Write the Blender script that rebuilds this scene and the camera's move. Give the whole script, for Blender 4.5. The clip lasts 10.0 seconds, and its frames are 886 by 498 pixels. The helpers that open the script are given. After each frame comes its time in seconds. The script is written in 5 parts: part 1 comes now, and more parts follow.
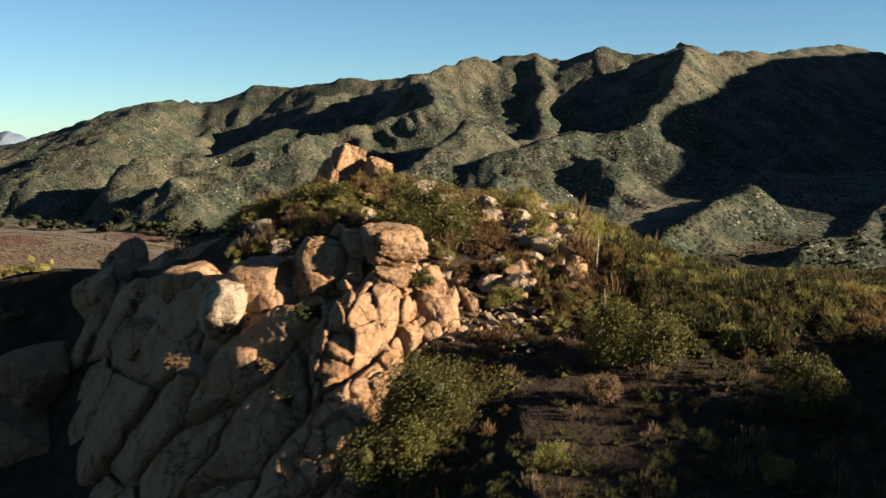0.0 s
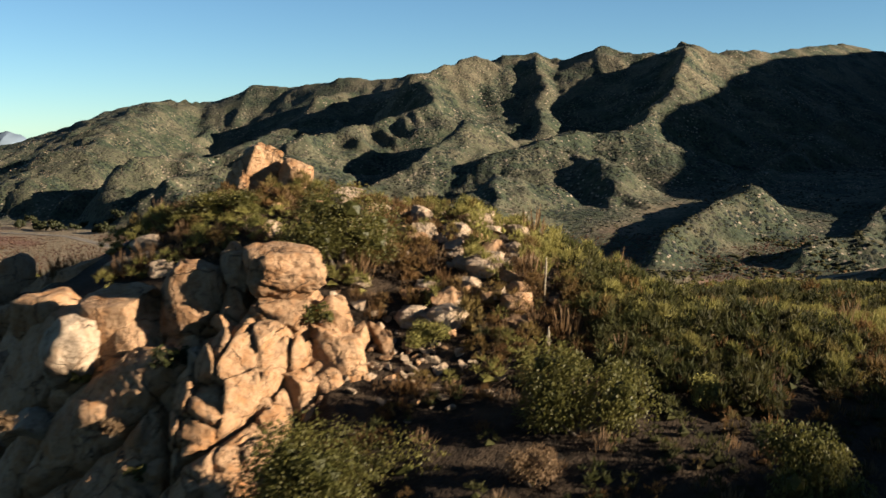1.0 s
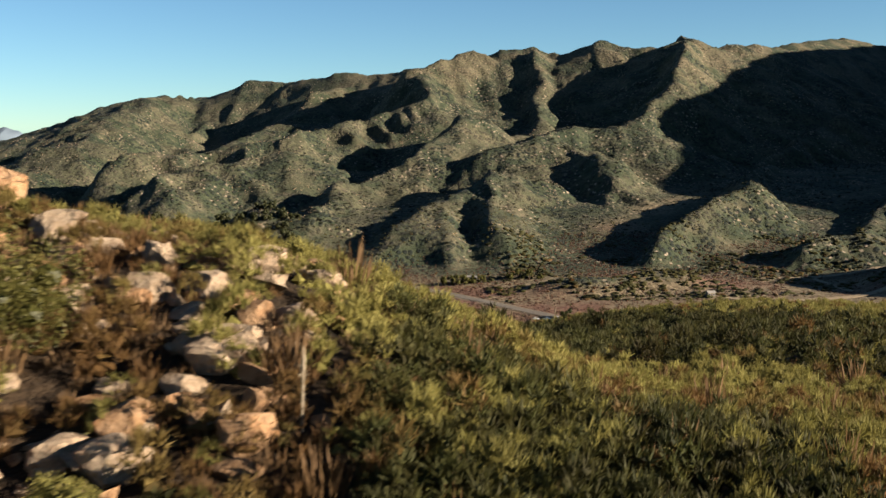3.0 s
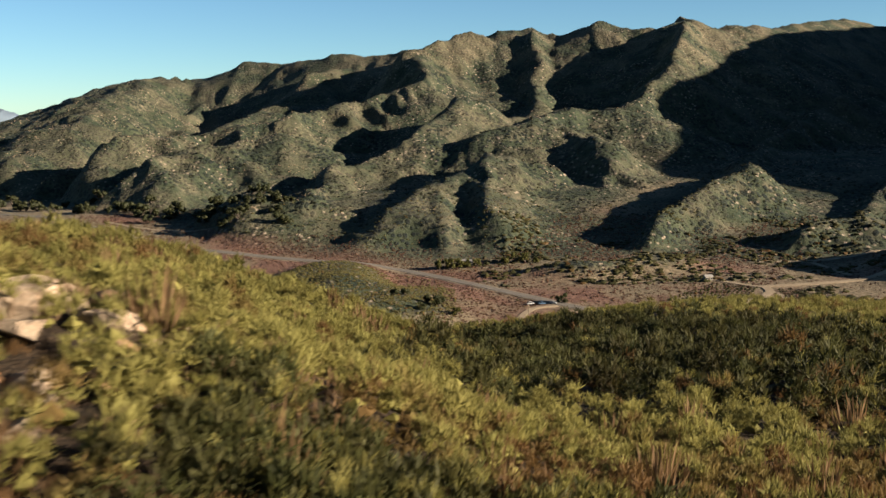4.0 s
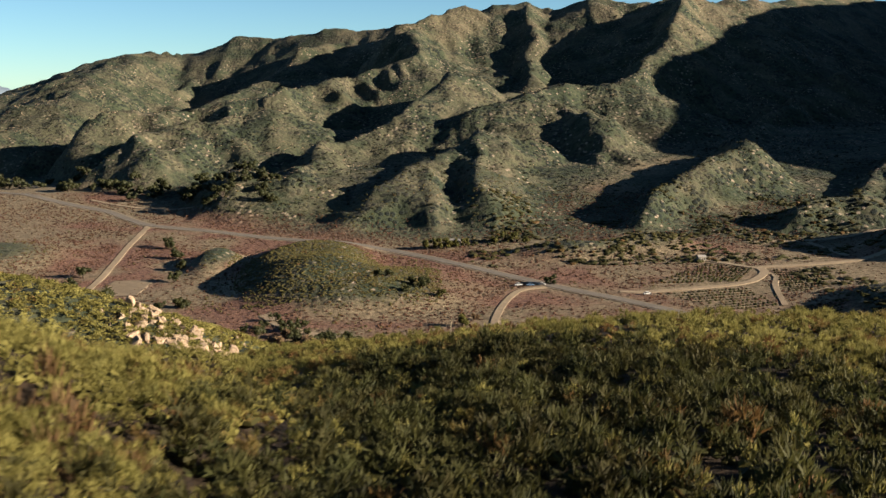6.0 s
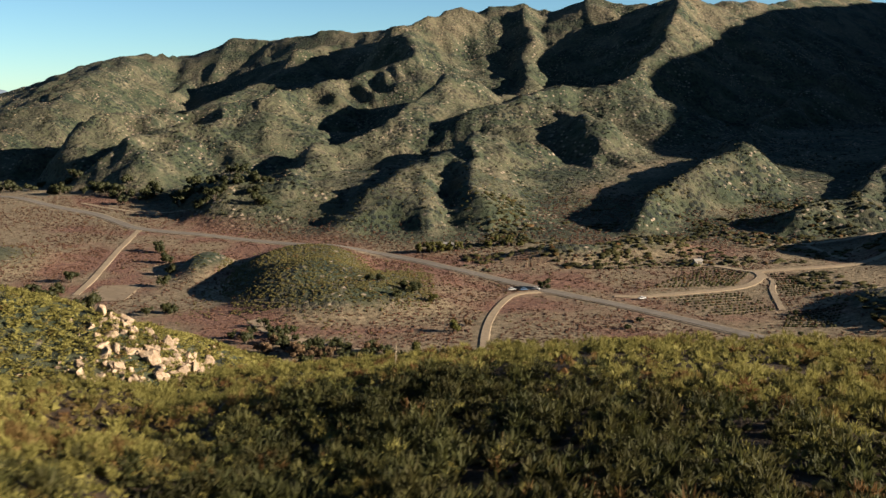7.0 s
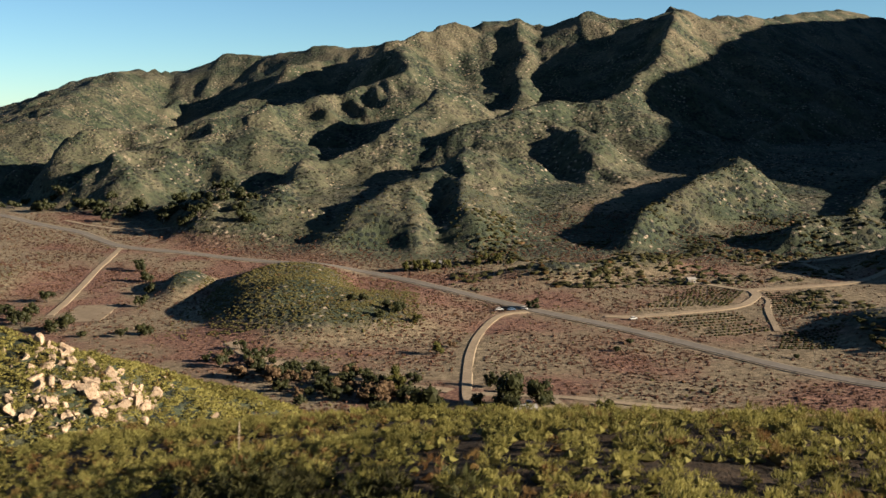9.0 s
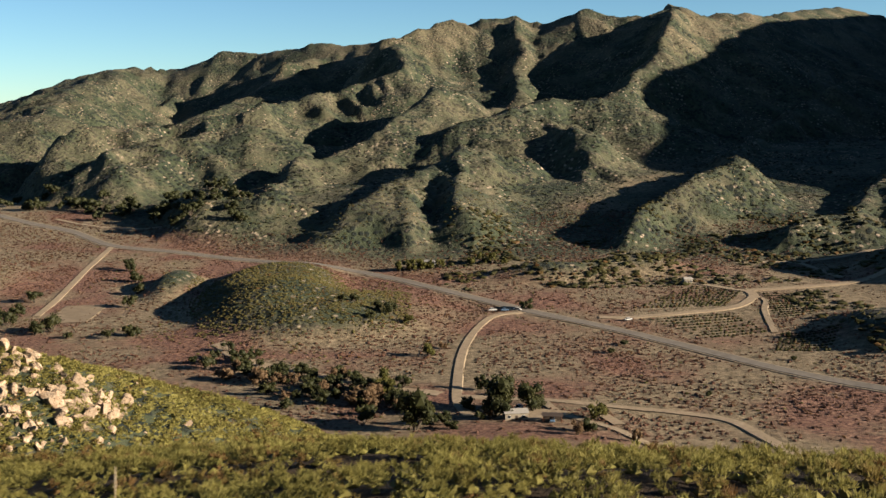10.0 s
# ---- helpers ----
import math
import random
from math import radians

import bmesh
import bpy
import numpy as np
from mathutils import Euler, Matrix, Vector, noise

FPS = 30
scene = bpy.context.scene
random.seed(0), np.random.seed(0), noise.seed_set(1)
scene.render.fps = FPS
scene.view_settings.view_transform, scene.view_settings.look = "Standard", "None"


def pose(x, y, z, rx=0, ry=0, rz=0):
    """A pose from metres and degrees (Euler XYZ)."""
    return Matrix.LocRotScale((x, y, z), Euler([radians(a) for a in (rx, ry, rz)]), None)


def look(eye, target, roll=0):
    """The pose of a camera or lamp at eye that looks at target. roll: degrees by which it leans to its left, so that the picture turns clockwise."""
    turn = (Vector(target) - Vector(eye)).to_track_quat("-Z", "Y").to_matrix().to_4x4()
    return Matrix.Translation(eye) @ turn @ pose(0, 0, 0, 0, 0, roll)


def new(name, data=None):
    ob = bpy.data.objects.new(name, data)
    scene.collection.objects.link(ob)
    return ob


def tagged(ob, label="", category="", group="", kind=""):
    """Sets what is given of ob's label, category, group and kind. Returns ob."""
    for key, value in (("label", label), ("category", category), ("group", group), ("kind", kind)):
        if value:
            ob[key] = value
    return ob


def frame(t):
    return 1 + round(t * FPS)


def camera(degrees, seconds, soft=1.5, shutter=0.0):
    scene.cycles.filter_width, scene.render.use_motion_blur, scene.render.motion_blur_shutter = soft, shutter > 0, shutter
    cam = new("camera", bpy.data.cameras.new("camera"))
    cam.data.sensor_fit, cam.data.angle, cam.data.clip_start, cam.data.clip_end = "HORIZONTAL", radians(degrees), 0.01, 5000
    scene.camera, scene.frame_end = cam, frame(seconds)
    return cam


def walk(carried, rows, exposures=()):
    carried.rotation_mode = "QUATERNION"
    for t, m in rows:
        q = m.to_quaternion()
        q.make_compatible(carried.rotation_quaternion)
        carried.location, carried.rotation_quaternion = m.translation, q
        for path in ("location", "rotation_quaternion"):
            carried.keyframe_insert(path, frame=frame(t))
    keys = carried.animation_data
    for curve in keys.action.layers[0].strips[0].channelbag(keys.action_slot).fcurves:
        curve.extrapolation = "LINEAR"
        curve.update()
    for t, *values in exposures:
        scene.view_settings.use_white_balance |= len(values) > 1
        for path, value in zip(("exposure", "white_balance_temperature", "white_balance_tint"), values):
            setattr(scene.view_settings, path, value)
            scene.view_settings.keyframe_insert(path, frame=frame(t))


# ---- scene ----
# The camera: a drone that glides ahead and to the right over a rocky ridge, tilting down a little.
cam = camera(45.08, 10.0, 1.5, 0.5)
walk(cam, [
    (0.0, pose(0.00, 0.00, 150.00, 83.70, 0.00, 0.00)),
    (0.5, pose(1.76, 5.11, 149.94, 83.70, 0.04, 0.05)),
    (1.0, pose(3.53, 10.00, 149.86, 83.70, 0.04, 0.09)),
    (1.5, pose(5.29, 14.77, 149.83, 83.71, 0.03, 0.11)),
    (2.0, pose(7.07, 19.41, 149.77, 83.72, 0.05, 0.14)),
    (2.5, pose(8.78, 24.09, 149.70, 83.71, 0.07, 0.14)),
    (3.0, pose(10.53, 28.56, 149.69, 83.47, 0.09, 0.15)),
    (4.5, pose(15.77, 42.20, 149.67, 82.00, 0.11, 0.10)),
    (5.0, pose(17.66, 46.72, 149.61, 81.55, 0.09, 0.10)),
    (5.5, pose(19.57, 51.26, 149.52, 81.22, 0.06, 0.06)),
    (7.0, pose(25.49, 65.37, 149.08, 81.34, 0.09, -0.03)),
    (7.5, pose(27.42, 70.04, 148.83, 81.52, 0.10, -0.06)),
    (8.0, pose(29.36, 74.60, 148.58, 81.81, 0.10, -0.07)),
    (8.5, pose(31.30, 79.22, 148.34, 82.09, 0.13, -0.09)),
    (9.0, pose(33.26, 83.73, 148.05, 82.18, 0.14, -0.10)),
    (9.5, pose(35.27, 88.26, 147.79, 82.13, 0.13, -0.12)),
    (10.0, pose(37.29, 92.75, 147.56, 82.09, 0.14, -0.13)),
])

# ---- light: a low winter sun from the right, slightly behind, and a clear sky ----
SUN_UP, SUN_BACK = 17.0, 18.0
to_sun = Vector((math.cos(radians(SUN_BACK)), -math.sin(radians(SUN_BACK)), 0)) * math.cos(radians(SUN_UP))
to_sun.z = math.sin(radians(SUN_UP))
sun = new("sun", bpy.data.lights.new("sun", "SUN"))
sun.data.energy, sun.data.angle, sun.data.color = 5.0, radians(0.53), (1.0, 0.86, 0.68)
sun.matrix_world = look(to_sun * 50 + Vector((0, 0, 200)), (0, 0, 200))
world = bpy.data.worlds.new("sky")
scene.world = world
world.use_nodes = True
wn, wl = world.node_tree.nodes, world.node_tree.links
sky = wn.new("ShaderNodeTexSky")
sky.sky_type, sky.sun_disc = "NISHITA", False
sky.sun_elevation, sky.sun_rotation = radians(SUN_UP), radians(90 + SUN_BACK)
sky.altitude, sky.air_density, sky.dust_density, sky.ozone_density = 3000, 1.0, 0.0, 1.5
hue = wn.new("ShaderNodeMix")
hue.data_type, hue.blend_type = "RGBA", "MULTIPLY"
hue.inputs[0].default_value, hue.inputs[7].default_value = 1.0, (0.36, 0.49, 0.545, 1)
wl.new(sky.outputs["Color"], hue.inputs[6])
wl.new(hue.outputs[2], wn["Background"].inputs["Color"])
wn["Background"].inputs["Strength"].default_value = 0.05
scene.view_settings.exposure = 2.2


# ---- small tools ----
def noise2(x, y, seed=0):
    """Smooth value noise on arrays, 0 to 1."""
    xi, yi = np.floor(x).astype(np.int64), np.floor(y).astype(np.int64)
    fx, fy = x - xi, y - yi
    fx, fy = fx * fx * (3 - 2 * fx), fy * fy * (3 - 2 * fy)

    def corner(a, b):
        n = (a * 73856093 ^ b * 19349663 ^ (seed + 7) * 83492791) & 0x7FFFFFFF
        n = ((n ^ (n >> 15)) * 739982445) & 0x7FFFFFFF
        n = ((n ^ (n >> 12)) * 695872825) & 0x7FFFFFFF
        n = n ^ (n >> 15)
        return (n & 0xFFFF) / 65535.0
    return (corner(xi, yi) * (1 - fx) + corner(xi + 1, yi) * fx) * (1 - fy) + (corner(xi, yi + 1) * (1 - fx) + corner(xi + 1, yi + 1) * fx) * fy


def fbm(x, y, octaves=4, seed=0):
    total, amp, norm = 0.0, 1.0, 0.0
    for k in range(octaves):
        total = total + amp * noise2(x * 2 ** k + 17.3 * k, y * 2 ** k - 9.1 * k, seed + k)
        norm, amp = norm + amp, amp * 0.5
    return total / norm


def ridged(x, y, octaves=4, seed=0):
    """Noise with sharp crests, 0 to 1."""
    total, amp, norm = 0.0, 1.0, 0.0
    for k in range(octaves):
        total = total + amp * (1 - np.abs(2 * noise2(x * 2 ** k + 5.7 * k, y * 2 ** k + 3.3 * k, seed + k) - 1))
        norm, amp = norm + amp, amp * 0.5
    return total / norm


def smooth(a, b, x):
    u = np.clip((x - a) / (b - a), 0, 1)
    return u * u * (3 - 2 * u)


def crest(x, y, points, left, right, width, rib=0.0, seed=0):
    """The height of a ridge that follows a line of (x, y, z): its flanks fall by the slopes left and right of the line, rounded over width, and are cut into ribs and gullies that run straight down from it."""
    best, run = np.full(np.shape(x), -1e4), 0.0
    for (ax, ay, az), (bx, by, bz) in zip(points, points[1:]):
        ux, uy = bx - ax, by - ay
        t = np.clip(((x - ax) * ux + (y - ay) * uy) / (ux * ux + uy * uy), 0, 1)
        dx, dy = x - ax - t * ux, y - ay - t * uy
        d = np.hypot(dx, dy)
        side = (ux * dy - uy * dx) / (np.hypot(ux, uy) * np.maximum(d, 1e-6))
        slope = left + (right - left) * smooth(-0.6, 0.6, -side)
        h = az + t * (bz - az) - slope * (np.sqrt(d * d + width * width) - width)
        if rib:
            along = run + t * np.hypot(ux, uy)
            cut = 1 - np.abs(2 * noise2(along / 34 + seed, d / 160 + np.sign(side) * 3, seed) - 1)
            cut = cut + 0.5 * (1 - np.abs(2 * noise2(along / 15 + seed, d / 90 + np.sign(side) * 5, seed + 1) - 1))
            h = h + rib * (cut - 0.9) * smooth(2, 26, d)
            run += math.hypot(ux, uy)
        best = np.maximum(best, h)
    return best


def spine(x, y, points, left, right, width):
    """As crest, but each place follows the part of the line that is nearest to it, for lines that fall faster along than across."""
    total, norm = 0.0, 0.0
    for (ax, ay, az), (bx, by, bz) in zip(points, points[1:]):
        ux, uy = bx - ax, by - ay
        t = np.clip(((x - ax) * ux + (y - ay) * uy) / (ux * ux + uy * uy), 0, 1)
        dx, dy = x - ax - t * ux, y - ay - t * uy
        d = np.hypot(dx, dy)
        side = (ux * dy - uy * dx) / (np.hypot(ux, uy) * np.maximum(d, 1e-6))
        slope = left + (right - left) * smooth(-0.6, 0.6, -side)
        w = 1.0 / (d + 2.0) ** 7
        total = total + w * (az + t * (bz - az) - slope * (np.sqrt(d * d + width * width) - width))
        norm = norm + w
    return total / norm


def softmax(parts, k):
    """The upper hull of several heights, rounded over about k metres."""
    top = parts[0]
    for p in parts[1:]:
        hi, lo = np.maximum(top, p), np.minimum(top, p)
        top = hi + k * np.log1p(np.exp((lo - hi) / k))
    return top


def dome(x, y, cx, cy, rx, ry, h, turn=0.0, flat=1.4):
    c, s = math.cos(radians(turn)), math.sin(radians(turn))
    u, v = ((x - cx) * c + (y - cy) * s) / rx, ((y - cy) * c - (x - cx) * s) / ry
    return h * np.exp(-(u * u + v * v) ** flat * 1.1)


# ---- the lie of the land ----
SKYLINE = [(-1600, 1900, 40), (-1150, 2000, 95), (-824, 2050, 128), (-714, 2087, 152), (-608, 2121, 177), (-579, 2130, 197), (-507, 2120, 200),
           (-435, 2111, 210), (-353, 2100, 238), (-279, 2062, 233), (-170, 2003, 247), (-129, 1980, 243), (-58, 1942, 251),
           (20, 1900, 253), (122, 1876, 279), (154, 1869, 282), (203, 1853, 273), (273, 1830, 288), (331, 1798, 277)]
SKYLINE_EAST = [(331, 1798, 277), (363, 1780, 274), (397, 1760, 287), (444, 1792, 278), (531, 1850, 285), (573, 1900, 282), (704, 2066, 307),
                (802, 2180, 321), (860, 2203, 312), (980, 2250, 316), (1500, 2350, 330)]
SPURS = []


def spur(lit, shaded, *line):
    """A spur of the range, falling along its line, with the slopes of its sunny and its shaded flank."""
    SPURS.append((line, lit, shaded))


spur(0.87, 1.06, (399, 1830, 297), (369, 1661, 274), (324, 1494, 213), (235, 1383, 155))
spur(0.75, 1.2, (163, 1826, 278), (140, 1620, 192), (126, 1462, 155), (65, 1286, 95))
spur(0.7, 1.3, (41, 1832, 274), (-35, 1717, 240), (-13, 1571, 191), (-107, 1511, 157), (-200, 1400, 138), (-297, 1356, 119), (-362, 1295, 118))
spur(0.59, 0.9, (40, 1392, 162), (-10, 1251, 120), (-82, 1183, 89), (-112, 1145, 85), (-121, 1057, 73))
spur(0.51, 0.96, (139, 1248, 136), (98, 1188, 104), (31, 1056, 82), (-2, 1038, 79), (-21, 957, 74), (-39, 905, 63))
spur(0.46, 0.99, (67, 1136, 106), (52, 1030, 83), (46, 936, 71), (59, 884, 62))
spur(0.52, 1.3, (146, 1267, 123), (159, 1155, 115), (177, 1080, 91), (152, 991, 43))
spur(0.57, 0.39, (319, 1458, 158), (271, 1411, 149), (222, 1344, 143), (222, 1419, 148), (139, 1295, 142), (115, 1250, 138))
spur(0.84, 1.3, (579, 1522, 164), (496, 1472, 141), (389, 1302, 105), (311, 1132, 92), (283, 998, 100), (195, 906, 67), (170, 851, 62))
spur(0.3, 1.08, (625, 1210, 128), (517, 1124, 109), (457, 1023, 101), (411, 982, 81), (345, 895, 62), (285, 840, 66))
spur(0.25, 1.08, (714, 1583, 172), (695, 1461, 154), (550, 1190, 109), (426, 1016, 88))
spur(0.94, 1.27, (-354, 2164, 215), (-421, 1830, 135), (-374, 1577, 92), (-349, 1436, 96), (-438, 1273, 73), (-457, 1239, 63))
spur(0.54, 0.99, (-141, 1943, 226), (-219, 1830, 207), (-237, 1767, 167), (-271, 1649, 136), (-356, 1522, 103))
spur(0.51, 0.31, (-521, 2099, 216), (-519, 1791, 174), (-491, 1492, 122), (-515, 1383, 95))
spur(0.43, 0.57, (-584, 2123, 199), (-564, 1757, 130), (-575, 1530, 92))
spur(0.45, 0.82, (-121, 1339, 98), (-173, 1296, 121), (-280, 1235, 106), (-317, 1143, 94))
spur(0.53, 0.52, (-18, 906, 63), (-95, 839, 64), (-120, 924, 50), (-170, 969, 51))
spur(0.25, 0.27, (-134, 1084, 60), (-160, 944, 78), (-237, 979, 66))
spur(0.25, 0.55, (116, 1909, 279), (5, 1717, 205), (113, 1482, 144), (64, 1366, 109))
spur(0.89, 0.51, (-3, 1077, 64), (1, 989, 79), (16, 856, 53), (9, 801, 54))
spur(0.36, 0.63, (-760, 2070, 140), (-740, 1800, 108), (-700, 1550, 78))
EAST_WALL = [(1483, 2500, 516), (1214, 2050, 419), (1151, 1815, 440), (1050, 1620, 433), (1022, 1480, 417), (1050, 1420, 428), (1017, 1390, 411), (994, 1352, 395), (1006, 1260, 403), (975, 1200, 393), (954, 1146, 344), (977, 1049, 340), (948, 968, 313), (936, 941, 309), (923, 914, 303), (885, 885, 223), (895, 855, 246), (888, 820, 217), (850, 775, 173), (800, 720, 93), (721, 600, 46)]
# the near ridge: the knoll with the outcrop and its crest behind, the broad shoulder on the right, the rocky spur across the draw
KNOLL = [(-70, 92, 130), (-40, 82, 137.6), (-27, 75, 140.3), (-18, 65, 141.3), (-14, 59.5, 141.6), (-5, 62, 146.4), (-4, 74, 145.0), (-4, 86, 143.4)]
KNOLL_EAST = [(-5, 62, 146.4), (2.5, 60, 145.9), (6, 55, 144.2), (10, 50.5, 142.2)]
KNOLL_FRONT = [(-5, 60, 145.5), (-4, 51, 142.2), (-3, 48, 139.5)]
KNOLL_TAIL = [(-4, 86, 143.4), (-5, 94, 141.3), (-6, 106, 138.3), (-6, 114, 135.6), (-4, 125, 131.6), (0, 138, 128.0), (3, 160, 120), (8, 200, 103), (10, 260, 76), (20, 330, 45)]
SHOULDER = [(22, -40, 133), (20, 10, 136.3), (16, 36, 139.0), (15, 44, 140.6), (14, 51, 142.0), (25, 70, 138.6), (38, 92, 136.4), (41, 110, 134.3), (40, 127, 132.4), (40, 136, 131.3), (38, 150, 127.7), (40, 166, 122.9), (46, 200, 108), (55, 300, 66), (70, 400, 38)]
ROCKY_SPUR = [(-330, 270, 125), (-200, 300, 117), (-120, 316, 108), (-60, 318, 95.5), (-42, 342, 83), (-30, 360, 73.5), (-18, 385, 62), (0, 420, 42), (15, 450, 30)]
SUN_HILL = [(105, -140, 175), (93, -60, 170), (86, 10, 164.0), (85.5, 21, 163.4)]

# the brink of the cliff under the outcrop
CLIFF_X = [-25, -20, -18, -15, -12.5, -10, -7, -4, 0, 2.2]
CLIFF_Y = [71, 65, 61, 56, 52.6, 50.2, 48.0, 46.8, 49, 50.5]


def floor_height(x, y):
    Y = np.clip(y / 100, 4.4, 10.5)
    return 68.5 + 2.48 * np.clip(x, -500, 500) / 100 - 14.47 * Y + 1.267 * Y * Y


def foot_line(x):
    """Where the range meets the valley floor."""
    return np.interp(x, [-700, -435, -300, -216, -150, -60, 10, 120, 300, 500], [1420, 1220, 1110, 1000, 940, 885, 850, 850, 815, 800])


def add_range(x, y, z):
    """The far range, over the floor z."""
    wob = smooth(850, 1100, y)
    wx = x + wob * 26 * (fbm(x / 90, y / 90, 3, 11) - 0.5) * 2
    wy = y + wob * 26 * (fbm(x / 90, y / 90, 3, 23) - 0.5) * 2
    parts = [crest(x, y, SKYLINE, 0.46, 0.50, 14, 6.0, 3), crest(x, y, SKYLINE_EAST, 0.46, 0.52, 14, 6.0, 5), crest(x, y, EAST_WALL, 0.95, 0.95, 15)]
    parts += [crest(wx, wy, line, lit, shaded, 6, 14.0, 7 + k) for k, (line, lit, shaded) in enumerate(SPURS)]
    m = softmax(parts, 2.0)
    foot = foot_line(x)
    m = m - 0.40 * np.maximum(foot + 45 - y, 0)
    z = z + 0.07 * np.clip(y - foot - 40, 0, 450) * smooth(-260, -60, x) * smooth(2100, 1700, y)
    mask = smooth(840, 1050, y)
    m = m + mask * (11 * (ridged(x / 105, y / 160, 4, 31) - 0.62) + 8.5 * (ridged(x / 30, y / 60, 3, 41) - 0.6) + 9 * (ridged(x / 70 + 0.3 * y / 70, y / 50, 3, 47) - 0.62) * smooth(1900, 1650, y))
    return softmax([z, m], 3.0)


def near_hills(x, y):
    """The knoll, its shoulder, the spur across the draw and the ridge behind."""
    n = [crest(x, y, KNOLL, 0.62, 0.44, 5), crest(x, y, KNOLL_EAST, 0.5, 0.62, 4), crest(x, y, KNOLL_FRONT, 0.9, 0.9, 2.0), crest(x, y, KNOLL_TAIL, 0.6, 0.62, 3.5),
         spine(x, y, SHOULDER, 0.13, 0.05, 8) - 0.0012 * np.maximum(np.abs(x - 30) - 25, 0) ** 2 - 0.5 * np.maximum(3 - x, 0),
         spine(x, y, ROCKY_SPUR, 0.42, 0.40, 9), crest(x, y, SUN_HILL, 1.0, 1.0, 5)]
    near = softmax(n, 0.5)
    near = near + 0.35 * (fbm(x / 7, y / 7, 4, 51) - 0.5) + 2.2 * (fbm(x / 45, y / 45, 3, 61) - 0.5) * smooth(120, 260, y)
    # the cliff under the outcrop
    brink = np.interp(x, CLIFF_X, CLIFF_Y) + 3.0
    near = near - np.clip((brink - y) * 0.85, 0, 9) * smooth(0, -7, x) * smooth(10, 36, y) * smooth(-60, -32, x)
    # behind the camera the ridge runs on
    back = 118 + 18 * fbm(x / 160, y / 160, 3, 71) - 0.0016 * np.hypot(x - 20, y + 200) ** 1.6 * 0.2
    near = np.where(y < 60, np.maximum(near, back * smooth(30, -60, y) - 60 * smooth(-60, 30, y)), near)
    return near


def height(x, y):
    x, y = np.asarray(x, float), np.asarray(y, float)
    z = floor_height(x, y) + 1.6 * (fbm(x / 60, y / 60, 4, 3) - 0.5) * smooth(380, 520, y)
    z = z + dome(x, y, -67, 735, 40, 80, 13.5, 0, 2.0) + dome(x, y, -46, 672, 44, 40, 8) + dome(x, y, -8, 690, 44, 46, 6) + dome(x, y, -132, 765, 16, 30, 11) + dome(x, y, 110, 772, 40, 18, 9) + dome(x, y, 165, 790, 30, 20, 8)
    z = z + dome(x, y, -20, 640, 46, 22, 6, 8) + dome(x, y, -310, 800, 60, 50, 9) + dome(x, y, 264, 592, 34, 50, 12) + dome(x, y, 372, 745, 55, 60, 32)
    z = add_range(x, y, z) if np.max(y) > 740 else z
    return softmax([z, near_hills(x, y)], 1.5) if np.min(y) < 640 else z


# ---- materials ----
def material(name, rough=0.9):
    m = bpy.data.materials.new(name)
    m.use_nodes = True
    m.node_tree.nodes["Principled BSDF"].inputs["Roughness"].default_value = rough
    m.node_tree.nodes["Principled BSDF"].inputs["Specular IOR Level"].default_value = 0.15
    return m, m.node_tree.nodes, m.node_tree.links, m.node_tree.nodes["Principled BSDF"]


def ramp(nodes, links, src, stops):
    r = nodes.new("ShaderNodeValToRGB")
    while len(r.color_ramp.elements) < len(stops):
        r.color_ramp.elements.new(0.5)
    for e, (p, c) in zip(r.color_ramp.elements, stops):
        e.position, e.color = p, (*c, 1) if not isinstance(c, float) else (c, c, c, 1)
    links.new(src, r.inputs["Fac"])
    return r.outputs["Color"]


def tex(nodes, links, co, scale, detail=5.0, rough=0.55):
    n = nodes.new("ShaderNodeTexNoise")
    n.inputs["Scale"].default_value, n.inputs["Detail"].default_value, n.inputs["Roughness"].default_value = scale, detail, rough
    links.new(co, n.inputs["Vector"])
    return n.outputs["Fac"]


def cells(nodes, links, co, scale, rand=1.0):
    n = nodes.new("ShaderNodeTexVoronoi")
    n.inputs["Scale"].default_value, n.inputs["Randomness"].default_value = scale, rand
    links.new(co, n.inputs["Vector"])
    return n.outputs["Distance"], n.outputs["Color"]


def blend(nodes, links, fac, a, b, kind="MIX"):
    n = nodes.new("ShaderNodeMix")
    n.data_type, n.blend_type = "RGBA", kind
    for slot, v in ((n.inputs[0], fac), (n.inputs[6], a), (n.inputs[7], b)):
        if isinstance(v, bpy.types.NodeSocket):
            links.new(v, slot)
        else:
            slot.default_value = v if isinstance(v, float) else (*v, 1)
    return n.outputs[2]


def sums(nodes, links, op, a, b):
    n = nodes.new("ShaderNodeMath")
    n.operation = op
    for slot, v in ((n.inputs[0], a), (n.inputs[1], b)):
        if isinstance(v, bpy.types.NodeSocket):
            links.new(v, slot)
        else:
            slot.default_value = v
    return n.outputs[0]


def bump(nodes, links, bsdf, src, dist, strength=1.0):
    b = nodes.new("ShaderNodeBump")
    b.inputs["Distance"].default_value, b.inputs["Strength"].default_value = dist, strength
    links.new(src, b.inputs["Height"])
    links.new(b.outputs["Normal"], bsdf.inputs["Normal"])


def zone(nodes, name):
    a = nodes.new("ShaderNodeAttribute")
    a.attribute_name = name
    return a


